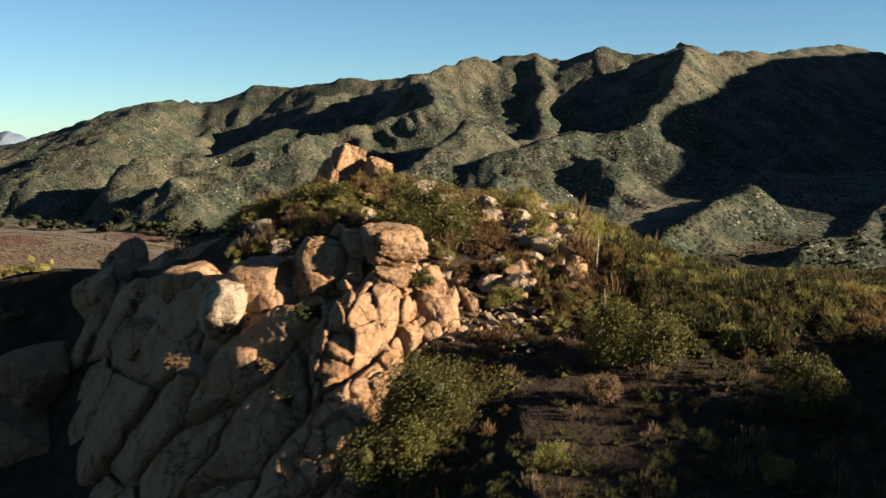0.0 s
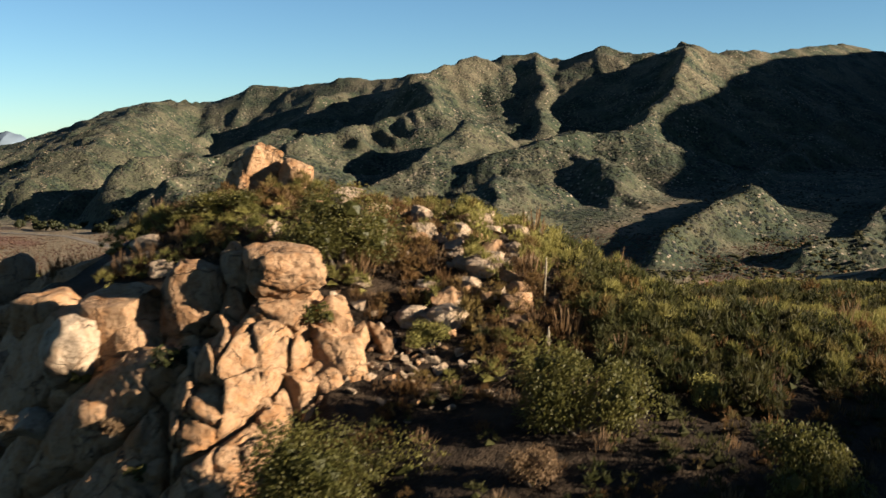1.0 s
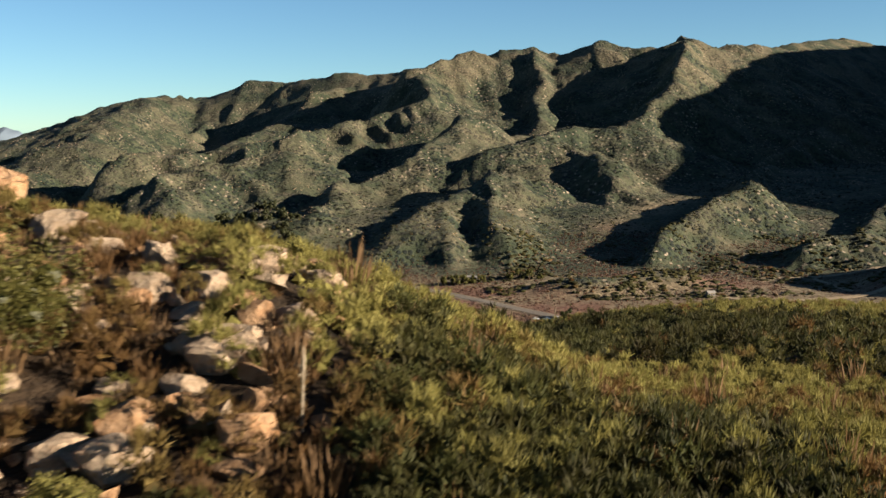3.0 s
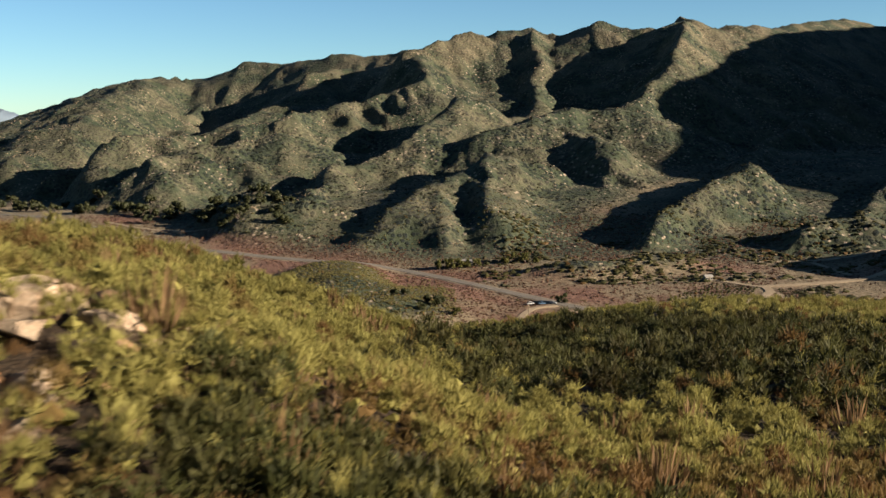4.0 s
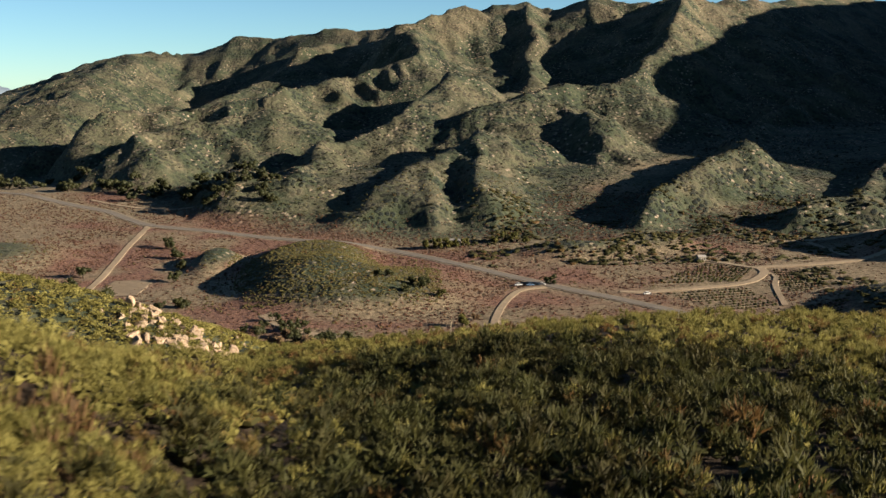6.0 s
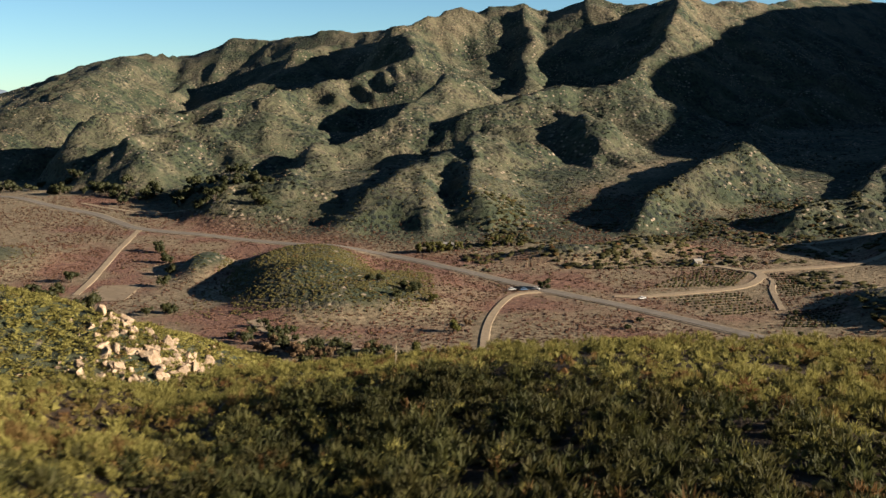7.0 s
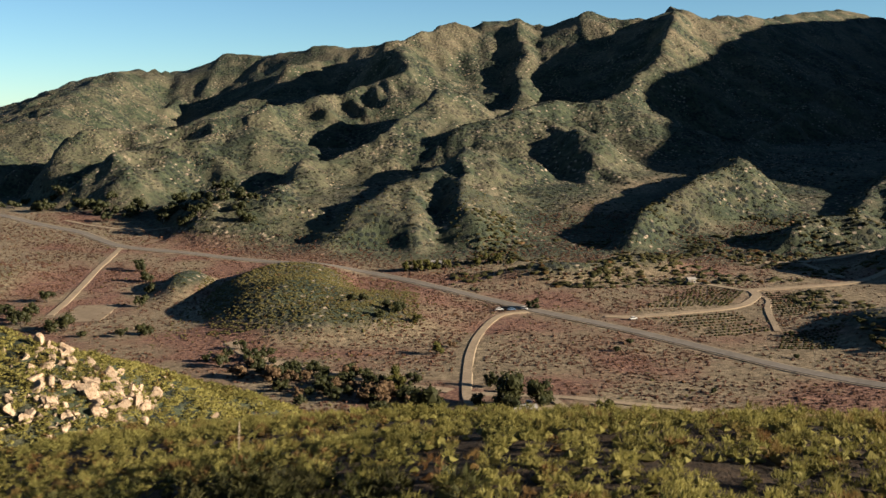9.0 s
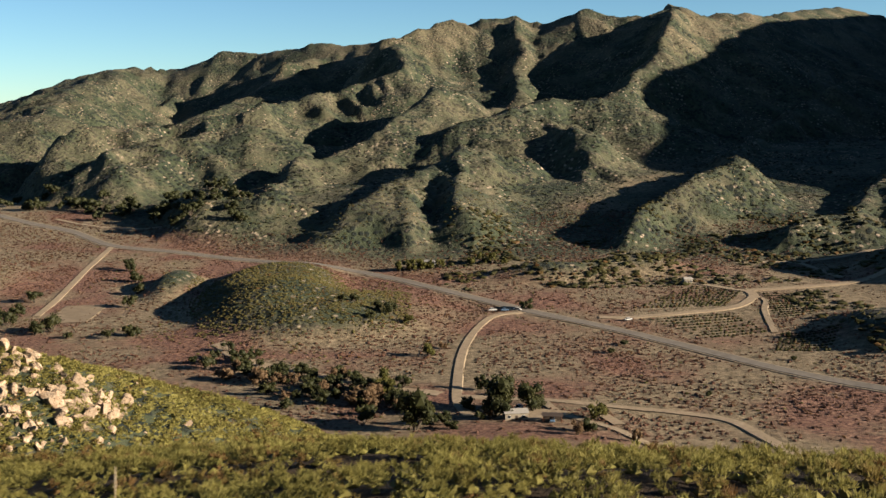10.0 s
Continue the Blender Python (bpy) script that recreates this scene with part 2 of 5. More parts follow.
def ground_material():
    m, n, l, bsdf = material("ground", 0.95)
    co = n.new("ShaderNodeTexCoord").outputs["Object"]
    z = zone(n, "zone").outputs["Color"]
    sep = n.new("ShaderNodeSeparateColor")
    l.new(z, sep.inputs["Color"])
    slopes, fields, near = sep.outputs["Red"], sep.outputs["Green"], sep.outputs["Blue"]
    # the range: olive brush, dark shrubs in patches, bare tan earth high up and pale flecks of rock
    low = ramp(n, l, tex(n, l, co, 0.035, 7, 0.68), [(0.34, (0.015, 0.021, 0.012)), (0.5, (0.029, 0.035, 0.019)), (0.68, (0.072, 0.062, 0.040))])
    d, c = cells(n, l, co, 0.21)
    crown = ramp(n, l, sums(n, l, "ADD", d, sums(n, l, "MULTIPLY", tex(n, l, co, 0.5, 4, 0.7), 0.6)), [(0.62, 1.0), (0.86, 0.0)])
    crown = sums(n, l, "MULTIPLY", crown, ramp(n, l, tex(n, l, co, 0.022, 6, 0.65), [(0.36, 0.2), (0.54, 1.0)]))
    sd, sc = cells(n, l, co, 0.15)
    stone = sums(n, l, "MULTIPLY", ramp(n, l, sums(n, l, "ADD", sd, sums(n, l, "MULTIPLY", tex(n, l, co, 0.9, 3, 0.7), 0.35)), [(0.33, 1.0), (0.45, 0.0)]), ramp(n, l, tex(n, l, co, 0.016, 5), [(0.44, 0.0), (0.60, 1.0)]))
    hill = blend(n, l, crown, low, (0.008, 0.011, 0.009))
    hill = blend(n, l, stone, hill, (0.185, 0.145, 0.108))
    # the valley: russet low scrub in fields, straw between
    scrub = ramp(n, l, tex(n, l, co, 0.55, 5, 0.75), [(0.36, (0.024, 0.014, 0.010)), (0.5, (0.092, 0.046, 0.032)), (0.64, (0.185, 0.108, 0.074))])
    straw = ramp(n, l, tex(n, l, co, 0.3, 6, 0.75), [(0.34, (0.036, 0.029, 0.017)), (0.5, (0.108, 0.083, 0.052)), (0.68, (0.195, 0.152, 0.098))])
    valley = blend(n, l, ramp(n, l, tex(n, l, co, 0.016, 4), [(0.42, 0.0), (0.56, 1.0)]), straw, scrub)
    valley = blend(n, l, fields, straw, valley)
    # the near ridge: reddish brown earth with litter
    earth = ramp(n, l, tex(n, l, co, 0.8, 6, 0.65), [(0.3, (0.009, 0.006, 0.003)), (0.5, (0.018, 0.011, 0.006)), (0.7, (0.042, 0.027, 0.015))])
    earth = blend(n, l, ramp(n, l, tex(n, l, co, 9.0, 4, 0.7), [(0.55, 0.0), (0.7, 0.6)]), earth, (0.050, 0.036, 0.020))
    col = blend(n, l, slopes, valley, hill)
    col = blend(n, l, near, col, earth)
    l.new(col, bsdf.inputs["Base Color"])
    relief = sums(n, l, "ADD", sums(n, l, "MULTIPLY", sums(n, l, "MULTIPLY", crown, sums(n, l, "SUBTRACT", slopes, near)), 1.1),
                  sums(n, l, "MULTIPLY", tex(n, l, co, 0.5, 6, 0.75), 0.8))
    bump(n, l, bsdf, relief, 1.0, 0.9)
    return m


GROUND = ground_material()


def link_mesh(name, verts, faces, mats, parent=None, smooth_faces=False):
    """One mesh object from numpy arrays; faces is an array of triangles or quads."""
    verts, faces = np.asarray(verts, np.float32), np.asarray(faces, np.int32)
    me = bpy.data.meshes.new(name)
    me.vertices.add(len(verts))
    me.vertices.foreach_set("co", verts.ravel())
    k = faces.shape[1]
    me.loops.add(faces.size)
    me.loops.foreach_set("vertex_index", faces.ravel())
    me.polygons.add(len(faces))
    me.polygons.foreach_set("loop_start", np.arange(len(faces), dtype=np.int32) * k)
    me.polygons.foreach_set("use_smooth", np.full(len(faces), smooth_faces))
    for mat in mats if isinstance(mats, (list, tuple)) else [mats]:
        me.materials.append(mat)
    me.update(calc_edges=True)
    ob = new(name, me)
    if parent:
        ob.parent = parent
    return ob


def colours(ob, name, rgb):
    """A colour for each vertex: zones of cover, or a shrub's own tint."""
    a = ob.data.attributes.new(name, "FLOAT_COLOR", "POINT")
    a.data.foreach_set("color", np.concatenate([rgb, np.ones((len(rgb), 1))], 1).astype(np.float32).ravel())


# ---- the ground: one sheet, fine ahead of the camera, out to the horizon ----
def build_ground():
    cx, cy = 12.0, -40.0
    ang = np.radians(np.concatenate([np.linspace(-29, 29, 380, endpoint=False), np.linspace(29, 50, 56, endpoint=False), np.linspace(50, 331, 70, endpoint=False)]))
    rad = np.concatenate([np.arange(1, 52, 3.0), np.arange(52, 200, 0.9), 200 * 1.0078 ** np.arange(0, 320), np.geomspace(2500, 4700, 12)])
    fine = (rad[1:] > 860) & (rad[1:] < 1950)
    rad = np.sort(np.concatenate([rad, ((rad[1:] + rad[:-1]) / 2)[fine]]))
    A, R = np.meshgrid(ang, rad)
    x, y = cx + R * np.sin(A), cy + R * np.cos(A)
    z = height(x, y)
    x, y, z = x.ravel(), y.ravel(), z.ravel()
    na, nr = len(ang), len(rad)
    i = np.arange(nr - 1)[:, None] * na + np.arange(na)[None, :]
    j = np.arange(nr - 1)[:, None] * na + (np.arange(na)[None, :] + 1) % na
    faces = np.stack([i, j, j + na, i + na], -1).reshape(-1, 4)[:, ::-1]
    ob = link_mesh("ground", np.stack([x, y, z], 1), faces, GROUND, smooth_faces=True)
    rise = z - floor_height(x, y)
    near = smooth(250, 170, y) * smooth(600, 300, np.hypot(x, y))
    slopes = np.maximum(smooth(2, 9, rise), smooth(-60, 10, y - foot_line(x)))
    bare = smooth(0.46, 0.60, fbm(x / 38, y / 38, 4, 93)) * (0.20 + 0.20 * smooth(170, 260, z)) * smooth(850, 950, y)
    for px, py, size in ((168, 985, 26), (235, 1075, 20), (210, 1040, 24)):  # straw meadows at the mouth of the ravine
        bare = np.maximum(bare, 0.95 * np.exp(-((x - px) ** 2 + (y - py) ** 2) / size ** 2))
    slopes = slopes * (1 - bare)
    fields = smooth(0.35, 0.5, fbm(x / 70, y / 70, 2, 91)) * smooth(9, 5, rise)
    colours(ob, "zone", np.stack([slopes, fields, near], 1))
    return tagged(ob, "dry brushy hills, gullied mountain range and russet valley floor", "ground", kind="structure")


build_ground()


# ---- rock, leaf and bark ----
def rock_material(name, pale, warm, dark):
    m, n, l, bsdf = material(name, 0.85)
    co = n.new("ShaderNodeTexCoord").outputs["Object"]
    rnd = n.new("ShaderNodeObjectInfo").outputs["Random"]
    big = tex(n, l, co, 0.9, 5, 0.6)
    col = ramp(n, l, big, [(0.32, warm), (0.5, pale), (0.7, tuple(c * 1.12 for c in pale))])
    col = blend(n, l, ramp(n, l, tex(n, l, co, 2.6, 6, 0.65), [(0.48, 0.0), (0.66, 0.75)]), col, warm)
    col = blend(n, l, ramp(n, l, tex(n, l, co, 5.0, 7, 0.7), [(0.52, 0.0), (0.68, 0.8)]), col, dark)
    col = blend(n, l, ramp(n, l, tex(n, l, co, 30.0, 3, 0.7), [(0.45, 0.0), (0.75, 0.35)]), col, (0.054, 0.045, 0.039))
    warp = n.new("ShaderNodeMix")
    warp.data_type, warp.blend_type = "RGBA", "LINEAR_LIGHT"
    warp.inputs[0].default_value = 0.35
    soft = n.new("ShaderNodeTexNoise")
    soft.inputs["Scale"].default_value, soft.inputs["Detail"].default_value = 1.6, 5.0
    l.new(co, soft.inputs["Vector"])
    l.new(co, warp.inputs[6])
    l.new(soft.outputs["Color"], warp.inputs[7])
    lines = []
    for size, wide in ((0.42, 0.012), (1.1, 0.012)):
        v = n.new("ShaderNodeTexVoronoi")
        v.feature = "DISTANCE_TO_EDGE"
        v.inputs["Scale"].default_value = size
        l.new(warp.outputs[2], v.inputs["Vector"])
        lines.append(ramp(n, l, v.outputs["Distance"], [(0.0, 0.0), (wide, 1.0)]))
    crack = sums(n, l, "MULTIPLY", sums(n, l, "MAXIMUM", lines[0], ramp(n, l, tex(n, l, co, 0.9, 3), [(0.46, 0.0), (0.6, 0.8)])), sums(n, l, "MAXIMUM", lines[1], ramp(n, l, tex(n, l, co, 0.7, 3), [(0.36, 0.0), (0.46, 1.0)])))
    col = blend(n, l, crack, tuple(c * 0.5 for c in dark), col)
    tone = n.new("ShaderNodeHueSaturation")
    l.new(sums(n, l, "ADD", sums(n, l, "MULTIPLY", rnd, 0.35), 0.82), tone.inputs["Value"])
    l.new(col, tone.inputs["Color"])
    l.new(tone.outputs["Color"], bsdf.inputs["Base Color"])
    h = sums(n, l, "ADD", sums(n, l, "MULTIPLY", tex(n, l, co, 3.0, 8, 0.62), 0.5), sums(n, l, "MULTIPLY", crack, 0.3))
    bump(n, l, bsdf, h, 0.55, 1.0)
    return m


ROCK = rock_material("granite", (0.233, 0.143, 0.079), (0.201, 0.094, 0.035), (0.091, 0.057, 0.035))
PALE_ROCK = rock_material("pale_granite", (0.255, 0.192, 0.132), (0.205, 0.130, 0.076), (0.100, 0.076, 0.054))


def leaf_material(name, low, high, rough=0.7):
    """Leaves: a shrub's own tint picks a tone, each leaf differs a little; some light comes through."""
    m, n, l, bsdf = material(name, rough)
    tint = zone(n, "tint").outputs["Color"]
    sep = n.new("ShaderNodeSeparateColor")
    l.new(tint, sep.inputs["Color"])
    isle = n.new("ShaderNodeNewGeometry").outputs["Random Per Island"]
    f = sums(n, l, "ADD", sums(n, l, "MULTIPLY", sep.outputs["Red"], 0.7), sums(n, l, "MULTIPLY", isle, 0.3))
    col = blend(n, l, f, low, high)
    col = blend(n, l, sep.outputs["Green"], col, (0.091, 0.048, 0.017))
    l.new(col, bsdf.inputs["Base Color"])
    t = n.new("ShaderNodeBsdfTranslucent")
    l.new(col, t.inputs["Color"])
    mix = n.new("ShaderNodeMixShader")
    mix.inputs["Fac"].default_value = 0.42
    l.new(bsdf.outputs["BSDF"], mix.inputs[1])
    l.new(t.outputs["BSDF"], mix.inputs[2])
    l.new(mix.outputs["Shader"], n["Material Output"].inputs["Surface"])
    return m


CHAMISE = leaf_material("chamise_leaf", (0.076, 0.072, 0.018), (0.205, 0.181, 0.052))
# scrub leaves kept nearly black, with the near brush's shade in their colour
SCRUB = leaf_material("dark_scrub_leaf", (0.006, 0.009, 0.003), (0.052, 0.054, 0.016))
DRY = leaf_material("dry_brush", (0.058, 0.036, 0.019), (0.175, 0.112, 0.060))
BUSH_LEAF = leaf_material("bush_leaf", (0.035, 0.036, 0.009), (0.107, 0.094, 0.025), 0.5)
OAK_LEAF = leaf_material("oak_leaf", (0.015, 0.018, 0.006), (0.052, 0.050, 0.016), 0.6)
RUSSET = leaf_material("russet_scrub", (0.036, 0.019, 0.013), (0.112, 0.058, 0.040))
VALLEY_LEAF = leaf_material("valley_brush_leaf", (0.034, 0.034, 0.012), (0.090, 0.080, 0.028))
RANGE_LEAF = leaf_material("chaparral_leaf", (0.010, 0.014, 0.008), (0.032, 0.034, 0.018))


def bark_material(name, low, high):
    m, n, l, bsdf = material(name, 0.9)
    co = n.new("ShaderNodeTexCoord").outputs["Object"]
    g = tex(n, l, co, 6.0, 5)
    l.new(ramp(n, l, g, [(0.35, low), (0.65, high)]), bsdf.inputs["Base Color"])
    bump(n, l, bsdf, g, 0.05)
    return m


BARK = bark_material("bark", (0.025, 0.019, 0.014), (0.068, 0.054, 0.041))
STALK = bark_material("dead_stalk", (0.118, 0.091, 0.059), (0.208, 0.172, 0.122))


# ---- makers of shapes ----
def ball(level):
    bm = bmesh.new()
    bmesh.ops.create_icosphere(bm, subdivisions=level, radius=1.0)
    v = np.array([p.co[:] for p in bm.verts])
    f = np.array([[p.index for p in q.verts] for q in bm.faces])
    bm.free()
    return v, f


BALLS = {k: ball(k) for k in (1, 2, 3, 4, 5)}


def boulder_shape(seed, level, planes=13, cut=(0.32, 0.76)):
    """A weathered block of about unit radius: a ball split along flat joints, with soft edges and a rough skin."""
    r = np.random.RandomState(seed)
    v, f = BALLS[level]
    v = v.copy()
    for k in range(planes):
        nrm = r.normal(size=3) * (1, 1, 0.85)
        nrm /= np.linalg.norm(nrm)
        over = v @ nrm - r.uniform(*cut)
        v -= np.where(over > 0, over, 0)[:, None] * nrm * 0.985
    q = v * 1.7 + r.uniform(0, 50, 3)
    bumpy = fbm(q[:, 0] + q[:, 2] * 0.6, q[:, 1] - q[:, 2] * 0.5, 4, seed % 97) - 0.5
    v *= (1 + 0.13 * bumpy)[:, None]
    grit = fbm(q[:, 0] * 5 + q[:, 2] * 3, q[:, 1] * 5 - q[:, 2] * 4, 3, seed % 89) - 0.5
    v *= (1 + 0.05 * grit)[:, None]
    if level > 2:
        for k in range(2):
            nrm = r.normal(size=3)
            nrm /= np.linalg.norm(nrm)
            d = v @ nrm - r.uniform(-0.4, 0.4) + 0.05 * np.sin(q[:, 0] * 3 + k)
            v *= (1 - 0.07 * np.exp(-(d / 0.045) ** 2))[:, None]
    v /= np.abs(v).max(0)
    return v, f


def slab_shape(seed, level):
    """A joint-bounded block with worn corners: a rounded box, broken along a few planes, cracked and pitted."""
    r = np.random.RandomState(seed)
    v, f = BALLS[level]
    p = r.uniform(5.0, 9.0)
    v = v / (np.abs(v) ** p).sum(1)[:, None] ** (1 / p)
    v = v @ np.array(((1, r.uniform(-0.22, 0.22), r.uniform(-0.25, 0.25)), (r.uniform(-0.2, 0.2), 1, 0), (r.uniform(-0.2, 0.2), r.uniform(-0.15, 0.15), 1)))
    for k in range(15):
        nrm = r.normal(size=3)
        nrm /= np.linalg.norm(nrm)
        over = v @ nrm - r.uniform(0.66, 1.06)
        v -= np.where(over > 0, over, 0)[:, None] * nrm
    q = v * 1.5 + r.uniform(0, 50, 3)
    a, b = q[:, 0] + q[:, 2] * 0.6, q[:, 1] - q[:, 2] * 0.5
    v *= (1 + 0.13 * (fbm(a, b, 4, seed % 97) - 0.5) + 0.08 * (fbm(a * 5, b * 5, 3, seed % 89) - 0.5))[:, None]
    if level > 3:
        wide = 0.035 if level == 4 else 0.022
        for k in range(4 if level == 4 else 8):
            nrm = r.normal(size=3)
            nrm /= np.linalg.norm(nrm)
            d = v @ nrm - r.uniform(-0.7, 0.7) + 0.16 * (fbm(a * 2, b * 2, 3, k) - 0.5)
            v *= (1 - 0.10 * np.exp(-(d / wide) ** 2) + 0.045 * smooth(-0.02, 0.02, d))[:, None]
    return v, f


SHAPES = {}


def boulder(x, y, z, sx, sy, sz, seed, mat, turn=(0, 0, 0), level=3, parent=None, name="boulder", craggy=False):
    """A boulder centred at x, y, z and sx by sy by sz metres large."""
    v, f = boulder_shape(seed, level, 9, (0.2, 0.62)) if craggy and level < 4 else boulder_shape(seed, level)
    rot = np.array(Euler([radians(a) for a in turn]).to_matrix())
    v = (v * (sx / 2, sy / 2, sz / 2)) @ rot.T
    ob = link_mesh(name, v, f, mat, parent, smooth_faces=not craggy)
    ob.location = (x, y, z)
    return ob


OCTA = np.array([[1, 0, 0], [0, 1, 0], [-1, 0, 0], [0, -1, 0], [0, 0, 1], [0, 0, -1]], float)
OCTA_SIDES = np.array([[0, 1, 4], [1, 2, 4], [2, 3, 4], [3, 0, 4], [1, 0, 5], [2, 1, 5], [3, 2, 5], [0, 3, 5]])


def tuft(r, leaves, spread, length, width, up, core=True):
    """A unit shrub: upright feathery sprays on a dome, over a dark inner body. Returns triangles."""
    az = r.uniform(0, 2 * math.pi, leaves)
    rad = np.sqrt(r.uniform(0, 1, leaves))
    base = np.stack([np.cos(az) * rad * spread, np.sin(az) * rad * spread, (1 - 0.75 * rad ** 2) * r.uniform(0.22, 0.75, leaves)], 1)
    out = np.stack([np.cos(az) * rad, np.sin(az) * rad, np.full(leaves, up)], 1) + r.normal(0, 0.28, (leaves, 3))
    out /= np.linalg.norm(out, axis=1)[:, None]
    across = np.cross(out, r.normal(size=(leaves, 3)))
    across /= np.linalg.norm(across, axis=1)[:, None]
    ln = length * r.uniform(0.6, 1.25, leaves)[:, None]
    wd = width * r.uniform(0.6, 1.3, leaves)[:, None]
    tip, mid = base + out * ln, base + out * ln * 0.45
    v = np.stack([base, mid - across * wd, tip, mid + across * wd], 1).reshape(-1, 3)
    k = np.arange(leaves)[:, None] * 4
    f = np.concatenate([k + [0, 1, 2], k + [0, 2, 3]])
    if core:
        bv, bf = BALLS[1]
        bv = bv * (spread * 0.66, spread * 0.66, 0.27) * (1 + r.uniform(-0.15, 0.15, (len(bv), 1))) + (0, 0, 0.30)
        f = np.concatenate([f, bf + len(v)])
        v = np.concatenate([v, bv])
    return v, f


def puff(r, lobes, leaves, length, width):
    """A unit shrub of several round clumps, each a burst of short sprays that lean upward, with a small dark heart."""
    az = r.uniform(0, 2 * math.pi, lobes)
    rad = np.sqrt(r.uniform(0.05, 1, lobes))
    c = np.stack([np.cos(az) * rad * 0.42, np.sin(az) * rad * 0.42, 0.30 + 0.42 * (1 - rad ** 2) + r.uniform(-0.06, 0.12, lobes)], 1)
    i = np.repeat(np.arange(lobes), leaves)
    n = len(i)
    out = r.normal(size=(n, 3)) * (0.62, 0.62, 0.4) + (0, 0, 1.0)
    out /= np.linalg.norm(out, axis=1)[:, None]
    base = c[i] + out * r.uniform(0.02, 0.13, (n, 1))
    across = np.cross(out, r.normal(size=(n, 3)))
    across /= np.linalg.norm(across, axis=1)[:, None]
    ln, wd = length * r.uniform(0.6, 1.3, (n, 1)), width * r.uniform(0.6, 1.3, (n, 1))
    v = np.stack([base - across * wd, base + across * wd, base + out * ln], 1).reshape(-1, 3)
    f = np.arange(n * 3).reshape(-1, 3)
    bv = OCTA * (0.28, 0.28, 0.18) * (1 + r.uniform(-0.3, 0.3, (6, 1))) + (0, 0, 0.22)
    bf = OCTA_SIDES
    return np.concatenate([v, bv]), np.concatenate([f, bf + len(v)])


def scatter(name, templates, x, y, size, tall, tints, mat, label, category, seed, sink=0.1, z=None):
    """Many small plants of one kind as one mesh: each takes a template, a turn, a size and a tint."""
    r = np.random.RandomState(seed)
    z = height(x, y) if z is None else z
    pick = r.randint(0, len(templates), len(x))
    turn = r.uniform(0, 2 * math.pi, len(x))
    V, F, C, off = [], [], [], 0
    for k, (tv, tf) in enumerate(templates):
        i = np.where(pick == k)[0]
        if not len(i):
            continue
        c, s = np.cos(turn[i])[:, None], np.sin(turn[i])[:, None]
        w = size[i][:, None]
        px = (tv[None, :, 0] * c - tv[None, :, 1] * s) * w + x[i][:, None]
        py = (tv[None, :, 0] * s + tv[None, :, 1] * c) * w + y[i][:, None]
        pz = tv[None, :, 2] * (size * tall)[i][:, None] + (z[i] - sink * size[i])[:, None]
        V.append(np.stack([px, py, pz], -1).reshape(-1, 3))
        F.append((tf[None] + (np.arange(len(i)) * len(tv))[:, None, None]).reshape(-1, 3) + off)
        C.append(np.repeat(tints[i], len(tv), 0))
        off += len(i) * len(tv)
    ob = link_mesh(name, np.concatenate(V), np.concatenate(F), mat)
    colours(ob, "tint", np.concatenate(C))
    return tagged(ob, label, category, kind="stuff")


def spread_points(r, n, x0, x1, y0, y1):
    return r.uniform(x0, x1, n), r.uniform(y0, y1, n)


def tint_for(r, x, y, brown, scale=9.0, seed=5):
    """Red: light or dark tone, in patches. Green: how dry."""
    tone = np.clip(0.5 + 1.5 * (fbm(x / scale, y / scale, 3, seed) - 0.5) + r.normal(0, 0.2, len(x)), 0, 1)
    dry = np.where(r.uniform(size=len(x)) < brown * (0.3 + 1.6 * smooth(0.54, 0.68, fbm(x / 7, y / 7, 3, seed + 9))), r.uniform(0.4, 1.0, len(x)), r.uniform(0, 0.15, len(x)))
    return np.stack([tone, dry, r.uniform(size=len(x))], 1)


# ---- the outcrop on the knoll ----
def joints(u, v, spacing, stretch, seed):
    """Blocks between irregular joints: for each place its block's number and how near the next joint is."""
    r = np.random.RandomState(seed)
    gu, gv = np.arange(-30, 16, spacing), np.arange(-6, 22, spacing * stretch)
    cu, cv = [a.ravel() for a in np.meshgrid(gu, gv)]
    cu, cv = cu + r.uniform(-0.45, 0.45, cu.size) * spacing, cv + r.uniform(-0.45, 0.45, cv.size) * spacing * stretch
    first, second, which = np.full(u.shape, 1e9), np.full(u.shape, 1e9), np.zeros(u.shape, int)
    for k, (a, b) in enumerate(zip(cu, cv)):
        d = np.hypot(u - a, (v - b) / stretch)
        closer = d < first
        second = np.where(closer, first, np.minimum(second, d))
        which = np.where(closer, k, which)
        first = np.where(closer, d, first)
    return which, second - first, u - cu[which], v - cv[which]


